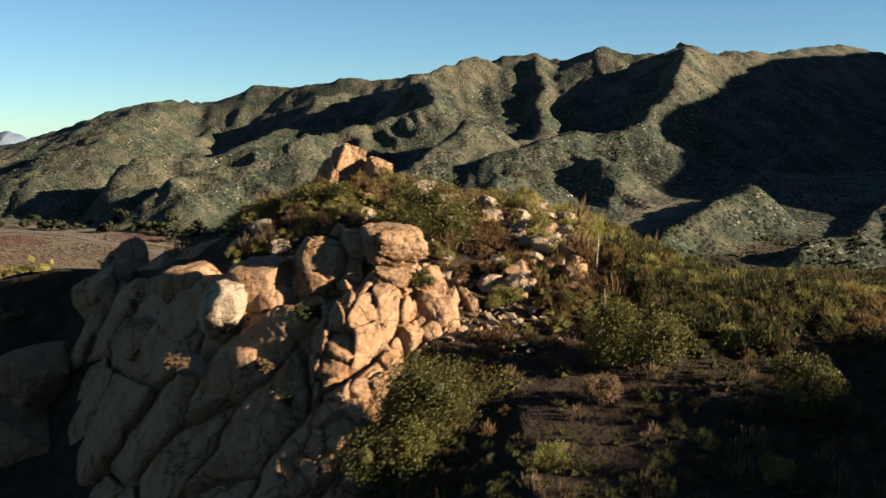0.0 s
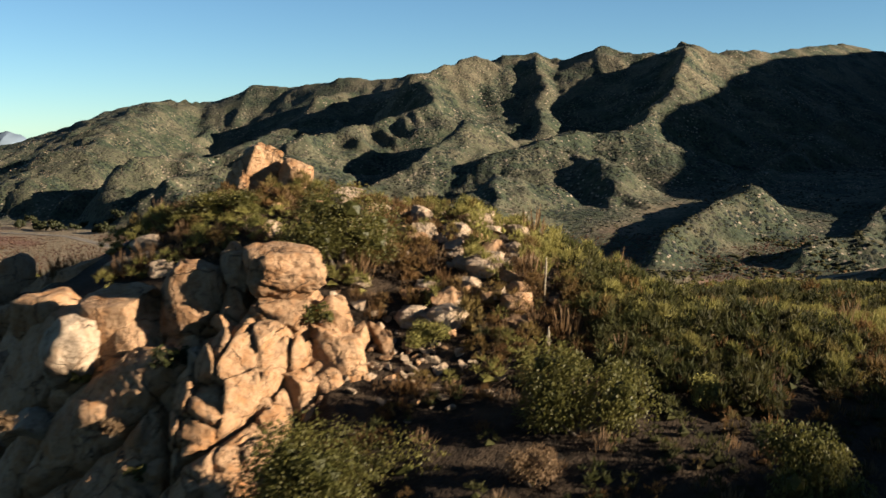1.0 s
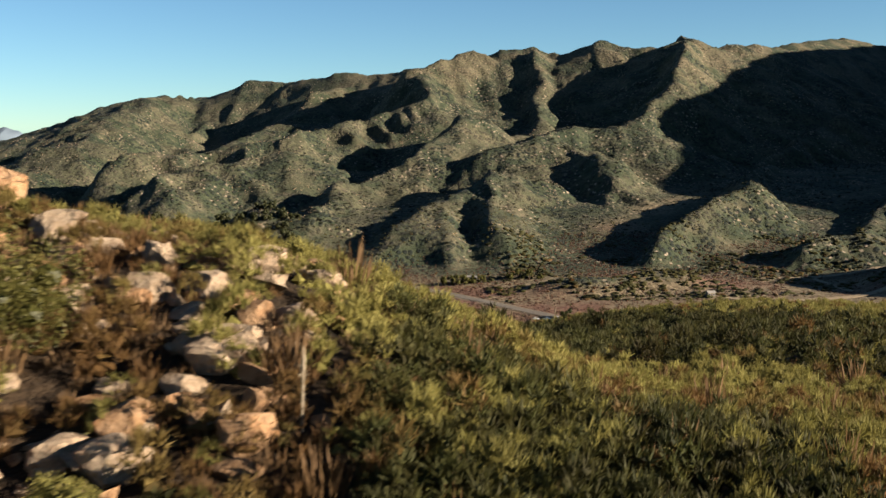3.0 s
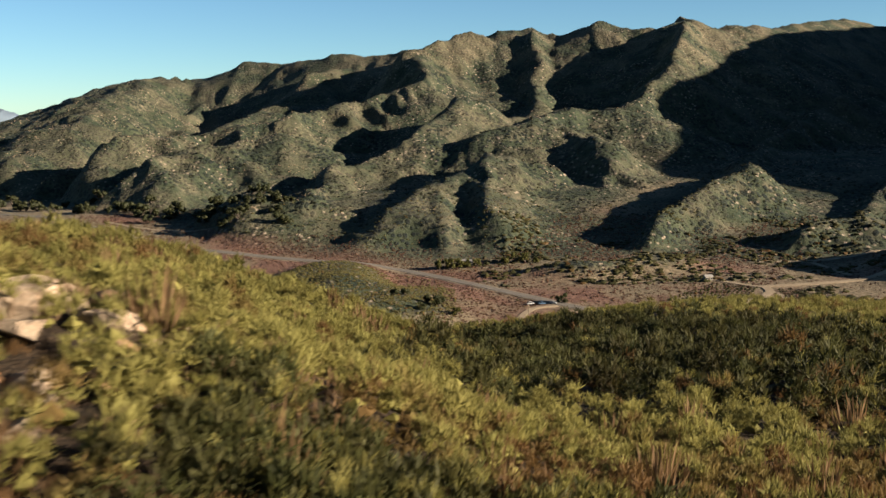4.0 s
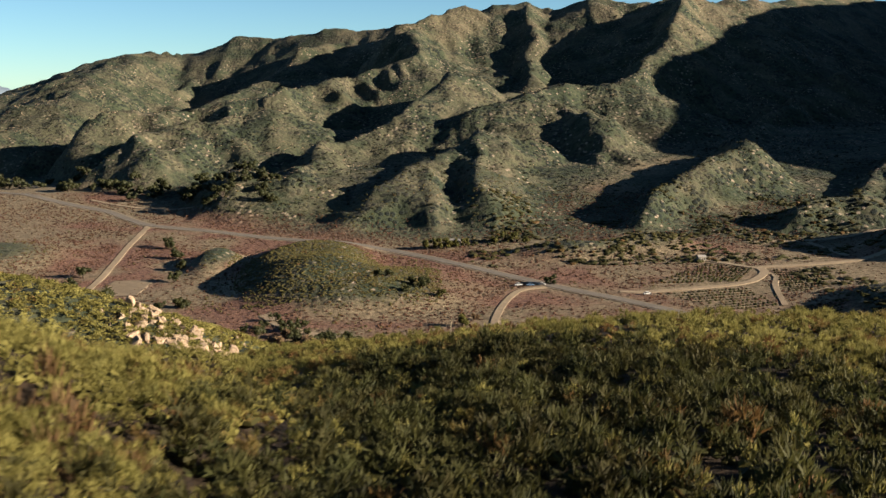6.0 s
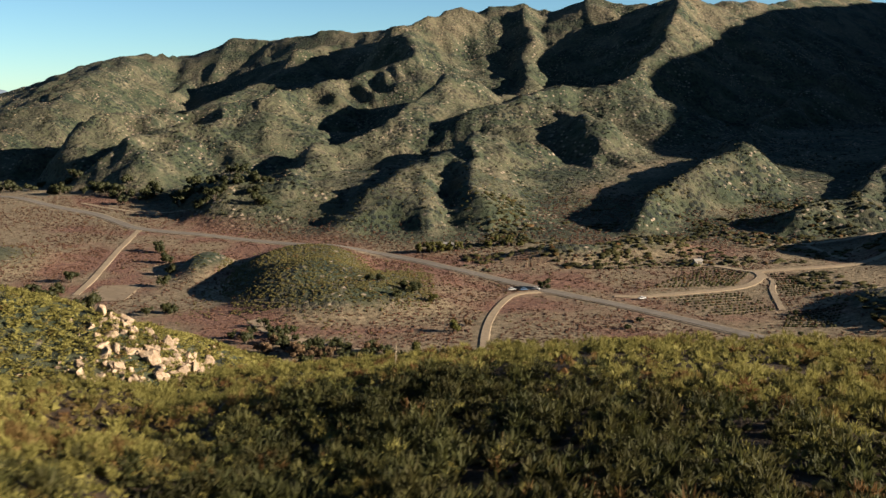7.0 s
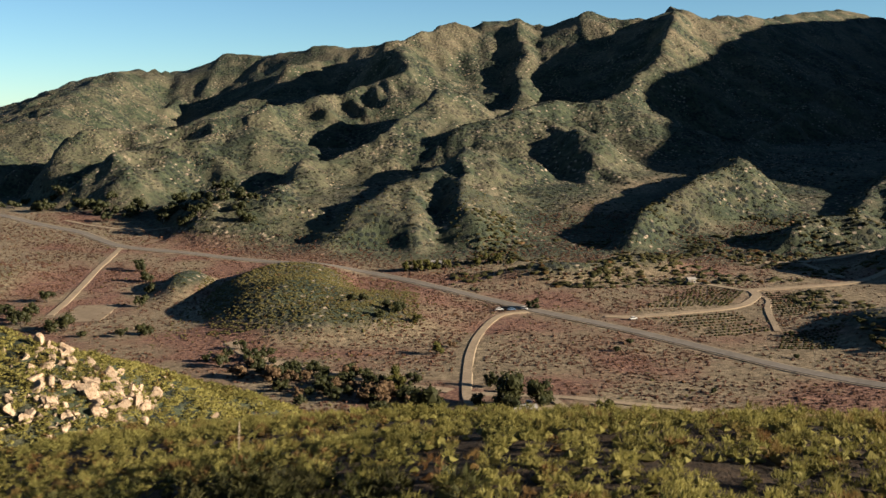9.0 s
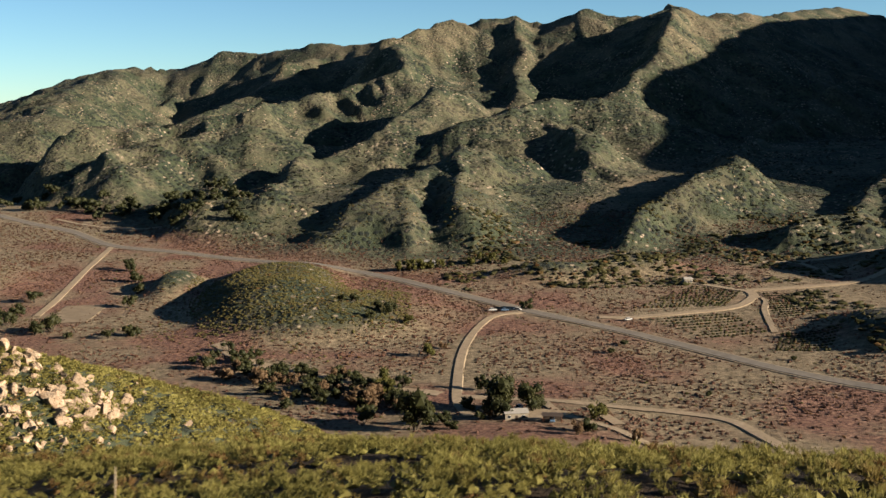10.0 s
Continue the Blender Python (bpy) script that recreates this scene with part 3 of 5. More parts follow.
def bedrock(top):
    """The solid mass of the outcrop: a steep jointed face below a crest that falls away to the north, split into blocks."""
    u, v = np.meshgrid(np.linspace(-25, 2.2, 290), np.linspace(-3.5, 13, 200))
    u0, v0 = u, v
    u = u + 0.5 * (fbm(u / 1.6, v / 1.6, 3, 5) - 0.5)
    v = v + 0.5 * (fbm(u / 1.6, v / 1.6, 3, 15) - 0.5)
    tilt = np.radians(-6 + 58 * smooth(-1.2, 2.0, v0))
    dv = v0[1, 0] - v0[0, 0]
    zero = np.argmin(np.abs(v0[:, 0]))
    fall, away = np.cumsum(np.sin(tilt), 0) * dv, np.cumsum(np.cos(tilt), 0) * dv
    fall, away = fall - fall[zero], away - away[zero]
    crest_z = np.interp(u0, [-25, -20, -18, -15, -12, -9, -6, -2, 0.0, 1.2, 2.2], [136.0, 139.6, 140.6, 141.2, 141.9, 142.3, 142.5, 142.8, 141.9, 140.2, 137.6])
    crest_y = np.interp(u0, CLIFF_X, CLIFF_Y)
    big, gap, bu, bv = joints(u + 0.75 * v, v, 3.1, 2.3, 3)
    small, gap2, su, sv = joints(u, v, 0.95, 1.3, 4)
    r = np.random.RandomState(6)
    n = max(big.max(), small.max()) + 1
    lift, ta, tb, lift2 = r.uniform(-0.5, 0.5, n), r.uniform(-0.16, 0.16, n), r.uniform(-0.10, 0.10, n), r.uniform(-0.11, 0.11, n)
    tc, td = r.uniform(-0.35, 0.35, n), r.uniform(-0.35, 0.35, n)
    broken = smooth(-7.5, -5.0, u0)  # the sunny side is split finer
    out = lift[big] + ta[big] * bu + tb[big] * bv - 0.8 * np.exp(-(gap / 0.12) ** 2) + 0.55 * smooth(0, 1.3, gap)
    out = out + (0.22 + 0.78 * broken) * (1.8 * lift2[small] + tc[small] * su + td[small] * sv - 0.32 * np.exp(-(gap2 / 0.07) ** 2)) + 0.55 * (fbm(u0 * 0.9, v0 * 0.9, 7, 9) - 0.5)
    x = u0 + 0.15 * (fbm(u0, v0, 3, 19) - 0.5)
    y = crest_y - away - out * np.sin(tilt)
    z = crest_z - fall + out * np.cos(tilt)
    rows, cols = u.shape
    i = (np.arange(rows - 1)[:, None] * cols + np.arange(cols - 1)[None]).reshape(-1)
    ob = link_mesh("bedrock", np.stack([x, y, z], -1).reshape(-1, 3), np.stack([i, i + cols, i + cols + 1, i + 1], 1), ROCK, top, smooth_faces=True)
    ob["label"] = "jointed granite face with deep cracks"


def outcrop():
    top = new("rock_outcrop")
    tagged(top, "jointed orange-tan granite outcrop with split boulders on a knoll", "rock")
    k = [0]

    def block(x, y, z, w, d, h, lean=0, mat=ROCK, level=4, turn=None):
        k[0] += 1
        r = np.random.RandomState(900 + k[0])
        v, f = slab_shape(40 + k[0], 5 if k[0] in (1, 2, 3, 6) else level)
        turn = turn or (r.uniform(-10, 10), lean, r.uniform(-22, 22))
        v = (v * (w * 0.49, d * 0.5, h * 0.49)) @ np.array(Euler([radians(a) for a in turn]).to_matrix()).T
        link_mesh("boulder", v, f, mat, top, smooth_faces=True).location = (x, y, z)

    # the sunlit head, the slabs and split face under it
    block(-2.3, 48.0, 144.8, 2.8, 2.4, 1.6, 6, ROCK)
    block(-2.5, 47.7, 143.3, 2.0, 2.0, 2.1, 18, ROCK)
    block(-0.8, 48.0, 141.7, 2.3, 2.6, 3.2, -6, ROCK)
    block(-0.5, 48.4, 143.1, 1.2, 1.6, 1.5, -14, ROCK)
    block(-4.0, 48.6, 144.5, 1.2, 1.6, 1.8, 2, ROCK)
    block(-5.7, 49.0, 143.4, 2.7, 3.0, 3.1, -8, ROCK)
    block(-4.0, 48.0, 143.5, 1.0, 1.3, 1.7, 12, ROCK)
    block(-3.8, 47.4, 142.6, 0.8, 1.2, 1.9, -42, ROCK)
    block(-3.0, 47.4, 142.0, 0.8, 1.3, 2.4, -44, ROCK)
    block(-2.1, 47.2, 141.3, 0.9, 1.4, 2.3, -40, ROCK)
    block(-3.1, 46.9, 141.4, 1.5, 1.5, 1.8, -10, ROCK)
    block(-4.6, 46.6, 141.5, 1.0, 1.2, 2.2, -46, PALE_ROCK)
    block(-4.4, 46.2, 140.4, 1.2, 1.4, 2.5, -26, ROCK)
    block(-5.9, 46.6, 140.6, 1.4, 1.5, 1.6, 8, ROCK)
    block(-1.5, 46.6, 140.8, 1.8, 1.6, 1.5, 6, ROCK)
    block(-5.2, 45.6, 139.2, 1.5, 1.5, 1.8, 4, ROCK)
    block(-4.1, 45.4, 138.9, 0.9, 1.2, 1.7, -18, PALE_ROCK)
    block(-6.5, 45.6, 139.0, 1.1, 1.3, 1.9, -8, ROCK)
    block(-5.2, 44.8, 137.7, 1.6, 1.5, 1.9, 16, ROCK)
    block(-3.6, 42.5, 135.3, 1.4, 1.6, 1.3, 8, ROCK)
    block(-2.5, 42.3, 135.3, 1.2, 1.4, 1.2, -10, ROCK)
    block(-0.1, 42.6, 136.7, 1.3, 1.2, 0.9, 6, ROCK)
    block(-2.8, 45.8, 140.3, 1.5, 1.3, 1.5, 10, ROCK)
    # the split slabs at its foot
    block(0.4, 48.8, 142.1, 0.7, 1.0, 1.6, 14, ROCK)
    block(1.3, 48.9, 142.1, 0.8, 1.0, 1.6, -18, ROCK)
    block(1.1, 48.4, 140.9, 1.7, 1.3, 1.2, 2, PALE_ROCK)
    # the north side: a pale block that catches the sun, and rounded slabs
    block(-10.2, 47.9, 141.9, 2.2, 2.4, 2.7, 24, PALE_ROCK)
    block(-8.5, 49.4, 142.7, 2.9, 3.0, 2.9, -10, ROCK)
    block(-12.2, 53.5, 141.7, 3.8, 3.6, 3.2, -18, ROCK)
    block(-11.2, 47.6, 139.3, 1.8, 1.4, 1.1, 6, PALE_ROCK)
    block(-21.6, 66.0, 139.8, 2.9, 3.4, 3.2, -22, ROCK)
    block(-20.3, 67.4, 141.0, 3.0, 3.4, 3.2, -24, ROCK)
    block(-20.4, 65.0, 138.8, 2.9, 3.0, 2.5, -18, ROCK)
    block(-17.4, 66.0, 141.3, 2.8, 3.4, 2.7, -16, ROCK)
    block(-13.6, 60.0, 142.8, 2.6, 3.0, 1.7, -10, ROCK)
    block(-26.1, 66.0, 134.7, 5.8, 4.6, 4.2, -20, ROCK)
    block(-26.4, 64.0, 130.8, 6.0, 5, 5.0, -14, ROCK)
    block(-7.7, 48.2, 141.0, 2.3, 2.2, 1.7, 4, ROCK)
    block(-8.2, 47.0, 139.4, 2.9, 2.2, 2.4, 0, ROCK)
    block(-15.6, 55.0, 139.2, 2.7, 3.0, 2.4, -20, ROCK)
    bedrock(top)
    # the small split blocks of the sunlit face
    r = np.random.RandomState(12)
    for i in range(40):
        z = r.uniform(138.2, 143.6)
        x = r.uniform(-6.0, 0.4) if z < 142 else r.uniform(-4.2, -0.4)
        s = r.uniform(0.5, 1.25)
        block(x, 45.9 + (z - 138.5) * 0.55 + 0.20 * (x + 6), z, s * r.uniform(0.8, 1.5), s * 0.8, s * r.uniform(0.8, 1.5), 0, ROCK if r.uniform() < 0.7 else PALE_ROCK, 3, tuple(r.uniform(-28, 28, 3)))
    return top


OUTCROP = outcrop()


def knoll_boulders():
    """Loose boulders on the knoll, the tallest on its top, and the rubble below the outcrop."""
    k = [0]

    def stone(x, y, z, w, d, h, mat=PALE_ROCK, turn=None):
        k[0] += 1
        r = np.random.RandomState(700 + k[0])
        big = h > 1.4
        turn = turn or tuple(r.uniform(-15, 15, 3))
        v, f = slab_shape(140 + k[0], 5 if h > 1.85 else 4 if big else 3)
        v = (v * (w * 0.54, d * 0.56, h * 0.54)) @ np.array(Euler([radians(a) for a in turn]).to_matrix()).T
        ob = link_mesh("boulder", v, f, mat, smooth_faces=big)
        ob.location = (x, y, z - 0.1)
        tagged(ob, "large weathered tan boulder on top of the knoll" if big else "pale weathered boulder among dry brush on the knoll", "boulder", "boulders on the knoll")

    stone(-5.9, 64.0, 147.6, 2.0, 2.0, 2.8, ROCK, (4, 4, 12))
    stone(-6.3, 64.6, 148.6, 0.7, 0.8, 1.3, PALE_ROCK, (0, 14, 0))
    stone(-6.9, 64.3, 147.0, 1.1, 1.6, 2.2, ROCK, (0, -6, 20))
    stone(-3.8, 62.8, 147.7, 1.25, 1.3, 1.8, ROCK, (-6, 8, 30))
    stone(-5.2, 62.2, 146.1, 2.2, 1.6, 1.5, PALE_ROCK)
    stone(-4.5, 61.6, 146.6, 1.4, 1.2, 1.0, PALE_ROCK, (0, 20, 10))
    stone(-7.2, 62.5, 145.9, 2.0, 1.8, 1.5, PALE_ROCK)
    stone(-8.4, 63.3, 145.0, 2.2, 1.8, 1.8, ROCK)
    for x, y, w, h in [(-1.2, 60.5, 1.5, 1.3), (-0.3, 60.9, 0.9, 0.9), (2.5, 58.5, 0.9, 1.0), (4.2, 57.0, 1.1, 0.9), (3.6, 51.1, 0.7, 0.8), (3.7, 50.2, 1.3, 1.0), (2.2, 50.6, 1.0, 0.5), (5.2, 54.0, 1.1, 0.9),
                       (4.5, 52.6, 1.0, 0.7), (2.9, 53.0, 1.0, 0.6), (-9.8, 57.5, 1.3, 0.9), (-10.4, 56.0, 1.5, 0.9), (-8.4, 54.6, 1.0, 0.9), (-9.2, 56.0, 1.0, 0.7), (1.6, 55.1, 0.7, 0.5)]:
        stone(x, y, float(height(x, y)) + h * 0.3, w * 1.05, w * 0.9, h * 1.0)
    r = np.random.RandomState(79)
    for i in range(26):
        x, y, w = r.uniform(-2.5, 7.0), r.uniform(50.5, 63), r.uniform(0.55, 1.25)
        stone(x, y, float(height(x, y)) + w * 0.28, w * 1.1, w * 0.9, w * r.uniform(0.6, 1.0), PALE_ROCK if i % 3 else ROCK)
    r = np.random.RandomState(78)
    for cx, cy in ((14.5, 49.3), (17.0, 51.2), (19.5, 47.5)):
        for i in range(14):
            x, y, s = cx + r.normal(0, 0.8), cy + r.normal(0, 0.5), r.uniform(0.15, 0.42)
            ob = boulder(x, y, float(height(x, y)) + s * 0.2, s * 1.3, s, s * 0.8, 330 + i, ROCK, tuple(r.uniform(-30, 30, 3)), 2, name="stone", craggy=True)
            tagged(ob, "broken reddish stone on a bare patch of the ridge", "stone", "stones on bare patches")
    r = np.random.RandomState(77)
    for i in range(255):
        if i < 125:
            x, y = r.normal(2.2, 1.5), r.normal(48.4, 1.5)
            s = r.uniform(0.15, 0.5)
        else:
            x, y = r.uniform(-6, 8), r.uniform(49.5, 66)
            s = r.uniform(0.4, 1.1) ** 1.2
        k[0] += 1
        ob = boulder(x, y, float(height(x, y)) + s * 0.2, s * r.uniform(0.9, 1.6), s, s * r.uniform(0.6, 1.0), 300 + i % 24, PALE_ROCK if r.uniform() < 0.65 else ROCK,
                     tuple(r.uniform(-30, 30, 3)), 2, name="stone", craggy=True)
        tagged(ob, "small broken tan stone lying on the dry slope", "stone", "stones on the knoll")


knoll_boulders()


def spur_boulders():
    """The pale boulder field on the sunny flank across the draw."""
    r = np.random.RandomState(5)
    n = 0
    while n < 285:
        u = r.uniform()
        if u < 0.80:
            t = r.uniform() ** 0.8
            x, y = -58 + 27 * t + r.normal(0, 2.2), 314 + 12 * t - 32 * r.uniform() + r.normal(0, 3)
        else:
            x, y = r.uniform(-75, -8), r.uniform(285, 350)
        if y > 325 + 1.3 * (x + 57):
            continue
        s = 0.6 + 2.9 * r.uniform() ** 2.2 * (1.0 if u < 0.80 else 0.4)
        z = float(height(x, y))
        ob = boulder(x, y, z + s * 0.2, s * r.uniform(0.9, 1.6), s, s * r.uniform(0.7, 1.5), 500 + n % 30, PALE_ROCK, tuple(r.uniform(-35, 35, 3)), 3, craggy=True)
        tagged(ob, "pale sunlit granite boulder on a brushy hillside", "boulder", "boulders on the far spur")
        n += 1


spur_boulders()


# ---- brush on the near hills ----
def in_view(x, y):
    """The stretch of the ridge that the flight passes over."""
    return (x < 0.43 * y + 6) & (x > np.where(y < 72, -0.43 * y - 3, -9))


def on_rock(x, y):
    a = ((x + 9.5) / 11.5) ** 2 + ((y - 47.5) / 7.0) ** 2 < 1
    return (a & (x < 1.2)) | ((x < -2) & (x > -26) & (y < np.interp(x, CLIFF_X, CLIFF_Y) + 2))


def near_brush():
    r = np.random.RandomState(21)
    fine = [puff(r, 15, 15, 0.21, 0.017) for k in range(9)]
    middle = [puff(r, 12, 12, 0.23, 0.022) for k in range(7)]
    rough = [puff(r, 12, 10, 0.22, 0.021) for k in range(6)]
    wispy = [tuft(r, 60, 0.50, 0.6, 0.03, 1.9, core=False) for k in range(4)]

    def sow(n, x0, x1, y0, y1, keep):
        x, y = spread_points(r, n, x0, x1, y0, y1)
        ok = in_view(x, y) & ~on_rock(x, y) & (((x - 2.2) / 2.4) ** 2 + ((y - 48.6) / 2.3) ** 2 > 1) & ((((x - 4.2) / 2.6) ** 2 + ((y - 41.5) / 4.0) ** 2 > 1) | (r.uniform(size=n) < 0.15)) & (r.uniform(size=n) < keep(x, y))
        return x[ok], y[ok]

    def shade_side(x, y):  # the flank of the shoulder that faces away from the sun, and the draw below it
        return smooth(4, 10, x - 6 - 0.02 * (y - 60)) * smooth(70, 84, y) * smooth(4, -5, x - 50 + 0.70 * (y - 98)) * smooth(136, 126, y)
    open_ground = lambda x, y: 1 - 0.62 * smooth(50, 42, y) - 0.60 * smooth(9, 4, x) * smooth(67, 62, y) * smooth(46, 50, y)
    # sunny chamise
    for n, y0, y1, kind, seed in ((4600, 46, 84, fine, 1), (4500, 84, 122, middle, 2)):
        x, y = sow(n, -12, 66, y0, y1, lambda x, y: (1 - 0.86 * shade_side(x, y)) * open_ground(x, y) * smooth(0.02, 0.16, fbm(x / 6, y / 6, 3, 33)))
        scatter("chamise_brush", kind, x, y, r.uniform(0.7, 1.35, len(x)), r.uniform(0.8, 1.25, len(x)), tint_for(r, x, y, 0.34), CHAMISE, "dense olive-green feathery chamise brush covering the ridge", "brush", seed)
    x, y = sow(4200, -12, 85, 122, 185, lambda x, y: 1 - 0.8 * shade_side(x, y))
    scatter("chamise_brush", rough, x, y, r.uniform(0.8, 1.5, len(x)), r.uniform(0.8, 1.2, len(x)), np.maximum(tint_for(r, x, y, 0.2) - (0.18, 0, 0), 0), CHAMISE, "olive-green chamise brush on the far end of the ridge", "brush", 8)
    # scrub in the draw and shaded flank, its leaves darkened to stand for shade
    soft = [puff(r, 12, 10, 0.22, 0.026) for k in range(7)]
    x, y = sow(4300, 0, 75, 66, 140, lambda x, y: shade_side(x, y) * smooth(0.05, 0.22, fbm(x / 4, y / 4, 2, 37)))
    scatter("shade_scrub", soft, x, y, r.uniform(0.9, 2.1, len(x)), r.uniform(0.75, 1.15, len(x)), tint_for(r, x, y, 0.06, 4.0), SCRUB, "scrub thicket in the draw, the flank's shade put into its dark green leaves", "brush", 3)
    # dark green shrubs; the same leaf colour also holds the dim grazing light
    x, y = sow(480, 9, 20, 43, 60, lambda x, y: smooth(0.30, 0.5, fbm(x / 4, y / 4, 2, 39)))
    scatter("shade_scrub", soft, x, y, r.uniform(0.8, 1.5, len(x)), r.uniform(0.8, 1.2, len(x)), tint_for(r, x, y, 0.03) * (1, 1, 1) + (0.2, 0, 0), SCRUB, "dark green shrubs with lit tips beside the stony knoll", "brush", 16)
    # dry brown brush and wisps
    x, y = sow(1700, -10, 26, 24, 70, lambda x, y: 0.15 + 0.85 * smooth(0.45, 0.6, fbm(x / 8, y / 8, 3, 44)))
    scatter("dry_brush", wispy, x, y, r.uniform(0.35, 0.75, len(x)), r.uniform(0.8, 1.2, len(x)), tint_for(r, x, y, 0.6), DRY, "dry russet buckwheat tufts between the stones", "brush", 4)
    x, y = sow(560, -10, 9, 48, 67, lambda x, y: 0.8 + 0 * x)
    scatter("knoll_brush", wispy, x, y, r.uniform(0.3, 0.7, len(x)), r.uniform(0.6, 1.0, len(x)), tint_for(r, x, y, 0.5), DRY, "low rusty dry brush covering the stony knoll", "brush", 10)
    # low brush takes the near-black leaf to deepen the shade on this ground
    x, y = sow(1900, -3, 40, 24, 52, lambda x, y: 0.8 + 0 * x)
    scatter("low_brush", rough, x, y, r.uniform(0.4, 0.95, len(x)), r.uniform(0.8, 1.2, len(x)), tint_for(r, x, y, 0.4) + (0.25, 0, 0), SCRUB, "low dark and brown brush on shaded ground, the shade put into its leaves", "brush", 5)
    x, y = sow(420, -16, 60, 46, 100, lambda x, y: 0.5 * (1 - shade_side(x, y)))
    scatter("dead_brush", wispy, x, y, r.uniform(0.8, 1.3, len(x)), r.uniform(0.9, 1.3, len(x)), tint_for(r, x, y, 0.1) * (1, 0, 1) + (0, 0.5, 0), DRY, "grey-brown dead twigs standing in the brush", "brush", 6)
    # the rest of the ridge, round and behind the flight
    blob = [tuft(r, 9, 0.7, 0.42, 0.15, 0.9) for k in range(5)]
    x, y = spread_points(r, 5500, -95, 110, -70, 230)
    ok = ~((x > -16) & (x < 0.5 * y + 12) & (y > 20)) & ~on_rock(x, y) & (height(x, y) > 100)
    x, y = x[ok], y[ok]
    scatter("outer_brush", blob, x, y, r.uniform(0.9, 2.0, len(x)), r.uniform(0.55, 0.85, len(x)), tint_for(r, x, y, 0.25, 20), CHAMISE, "olive chamise brush over the rest of the ridge", "brush", 9)
    # the flank across the draw
    x, y = spread_points(r, 11500, -140, 20, 230, 420)
    ok = (height(x, y) - floor_height(x, y) > 8) & (y > 240 - 0.4 * x)
    stony = (np.abs(y - 302 - (x + 54) * 0.5) < 18) & (x > -62) & (x < -26) & (fbm(x / 9, y / 9, 2, 7) > 0.45)
    ok &= ~stony | (r.uniform(size=len(x)) < 0.75)
    x, y = x[ok], y[ok]
    blob = [puff(r, 10, 3, 0.26, 0.065) for k in range(6)]
    scatter("spur_brush", blob, x, y, r.uniform(2.2, 3.9, len(x)), r.uniform(0.4, 0.62, len(x)), np.minimum(tint_for(r, x, y, 0.12, 20) + (0.02, 0, 0), 1), CHAMISE, "low green brush on the sunny spur", "brush", 7)


near_brush()


def leafy_bush(name, x, y, z, w, d, h, seed, mat, label, category="bush", leaves=1500, group="", trunk=True, leaf=0.16):
    """A bush or tree: forked stems and a crown of many small leaf clumps, uneven, with gaps."""
    r = np.random.RandomState(seed)
    top = new(name)
    top.location = (x, y, z)
    tagged(top, label, category, group)
    many, low = (16, name == "bush") if name == "bush" else (9, False)
    lobes = np.clip(r.normal(0, 1, (many, 3)), -1.3, 1.3) * (0.26 * w, 0.26 * d, (0.20 if low else 0.20) * h) + (0, 0, h * (0.44 if low else 0.56))
    size = r.uniform(0.17, 0.30, many) if low else r.uniform(0.20, 0.34, many)
    i = r.randint(0, many, leaves)
    dirs = r.normal(size=(leaves, 3))
    dirs /= np.linalg.norm(dirs, axis=1)[:, None]
    rad = r.uniform(0.55, 1.06, leaves)[:, None]
    c = lobes[i] + dirs * rad * size[i][:, None] * (w, d, h)
    c[:, 2] = np.maximum(c[:, 2], 0.06 * h)
    s = leaf * r.uniform(0.6, 1.4, leaves)[:, None]
    a = r.normal(size=(leaves, 3)) + dirs
    a /= np.linalg.norm(a, axis=1)[:, None]
    b = np.cross(a, r.normal(size=(leaves, 3)))
    b /= np.linalg.norm(b, axis=1)[:, None]
    v = np.stack([c - a * s, c - b * s * 0.55, c + a * s, c + b * s * 0.55], 1).reshape(-1, 3)
    k = np.arange(leaves)[:, None] * 4
    f = np.concatenate([k + [0, 1, 2], k + [0, 2, 3]])
    # a ball inside each lobe; its darkest leaf tone paints the crown's inner shade
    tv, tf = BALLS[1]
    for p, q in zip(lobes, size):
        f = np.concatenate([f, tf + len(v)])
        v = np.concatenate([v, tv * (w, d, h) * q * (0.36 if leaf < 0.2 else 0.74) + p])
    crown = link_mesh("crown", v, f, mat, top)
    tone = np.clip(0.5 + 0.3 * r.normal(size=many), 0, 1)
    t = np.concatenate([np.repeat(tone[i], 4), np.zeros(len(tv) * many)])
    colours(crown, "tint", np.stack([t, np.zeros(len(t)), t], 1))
    # stems
    V, F = [], []
    for p in lobes[:6] if trunk else []:
        ring = 6
        ang = np.arange(ring) * 2 * math.pi / ring
        off = sum(len(q) for q in V)
        for s0 in (0.0, 0.5, 1.0):
            mid = p * (s0 ** 0.8 if s0 else 0) * (1, 1, 1) + (0, 0, -0.1)
            rr = 0.035 * h * (1.1 - 0.75 * s0)
            V.append(np.stack([np.cos(ang) * rr + mid[0], np.sin(ang) * rr + mid[1], np.full(ring, mid[2])], 1))
        for a0 in (0, 1):
            for q in range(ring):
                F.append([off + a0 * ring + q, off + a0 * ring + (q + 1) % ring, off + (a0 + 1) * ring + (q + 1) % ring, off + (a0 + 1) * ring + q])
    if V:
        link_mesh("trunk", np.concatenate(V), np.array(F), BARK, top, smooth_faces=True)
    return top


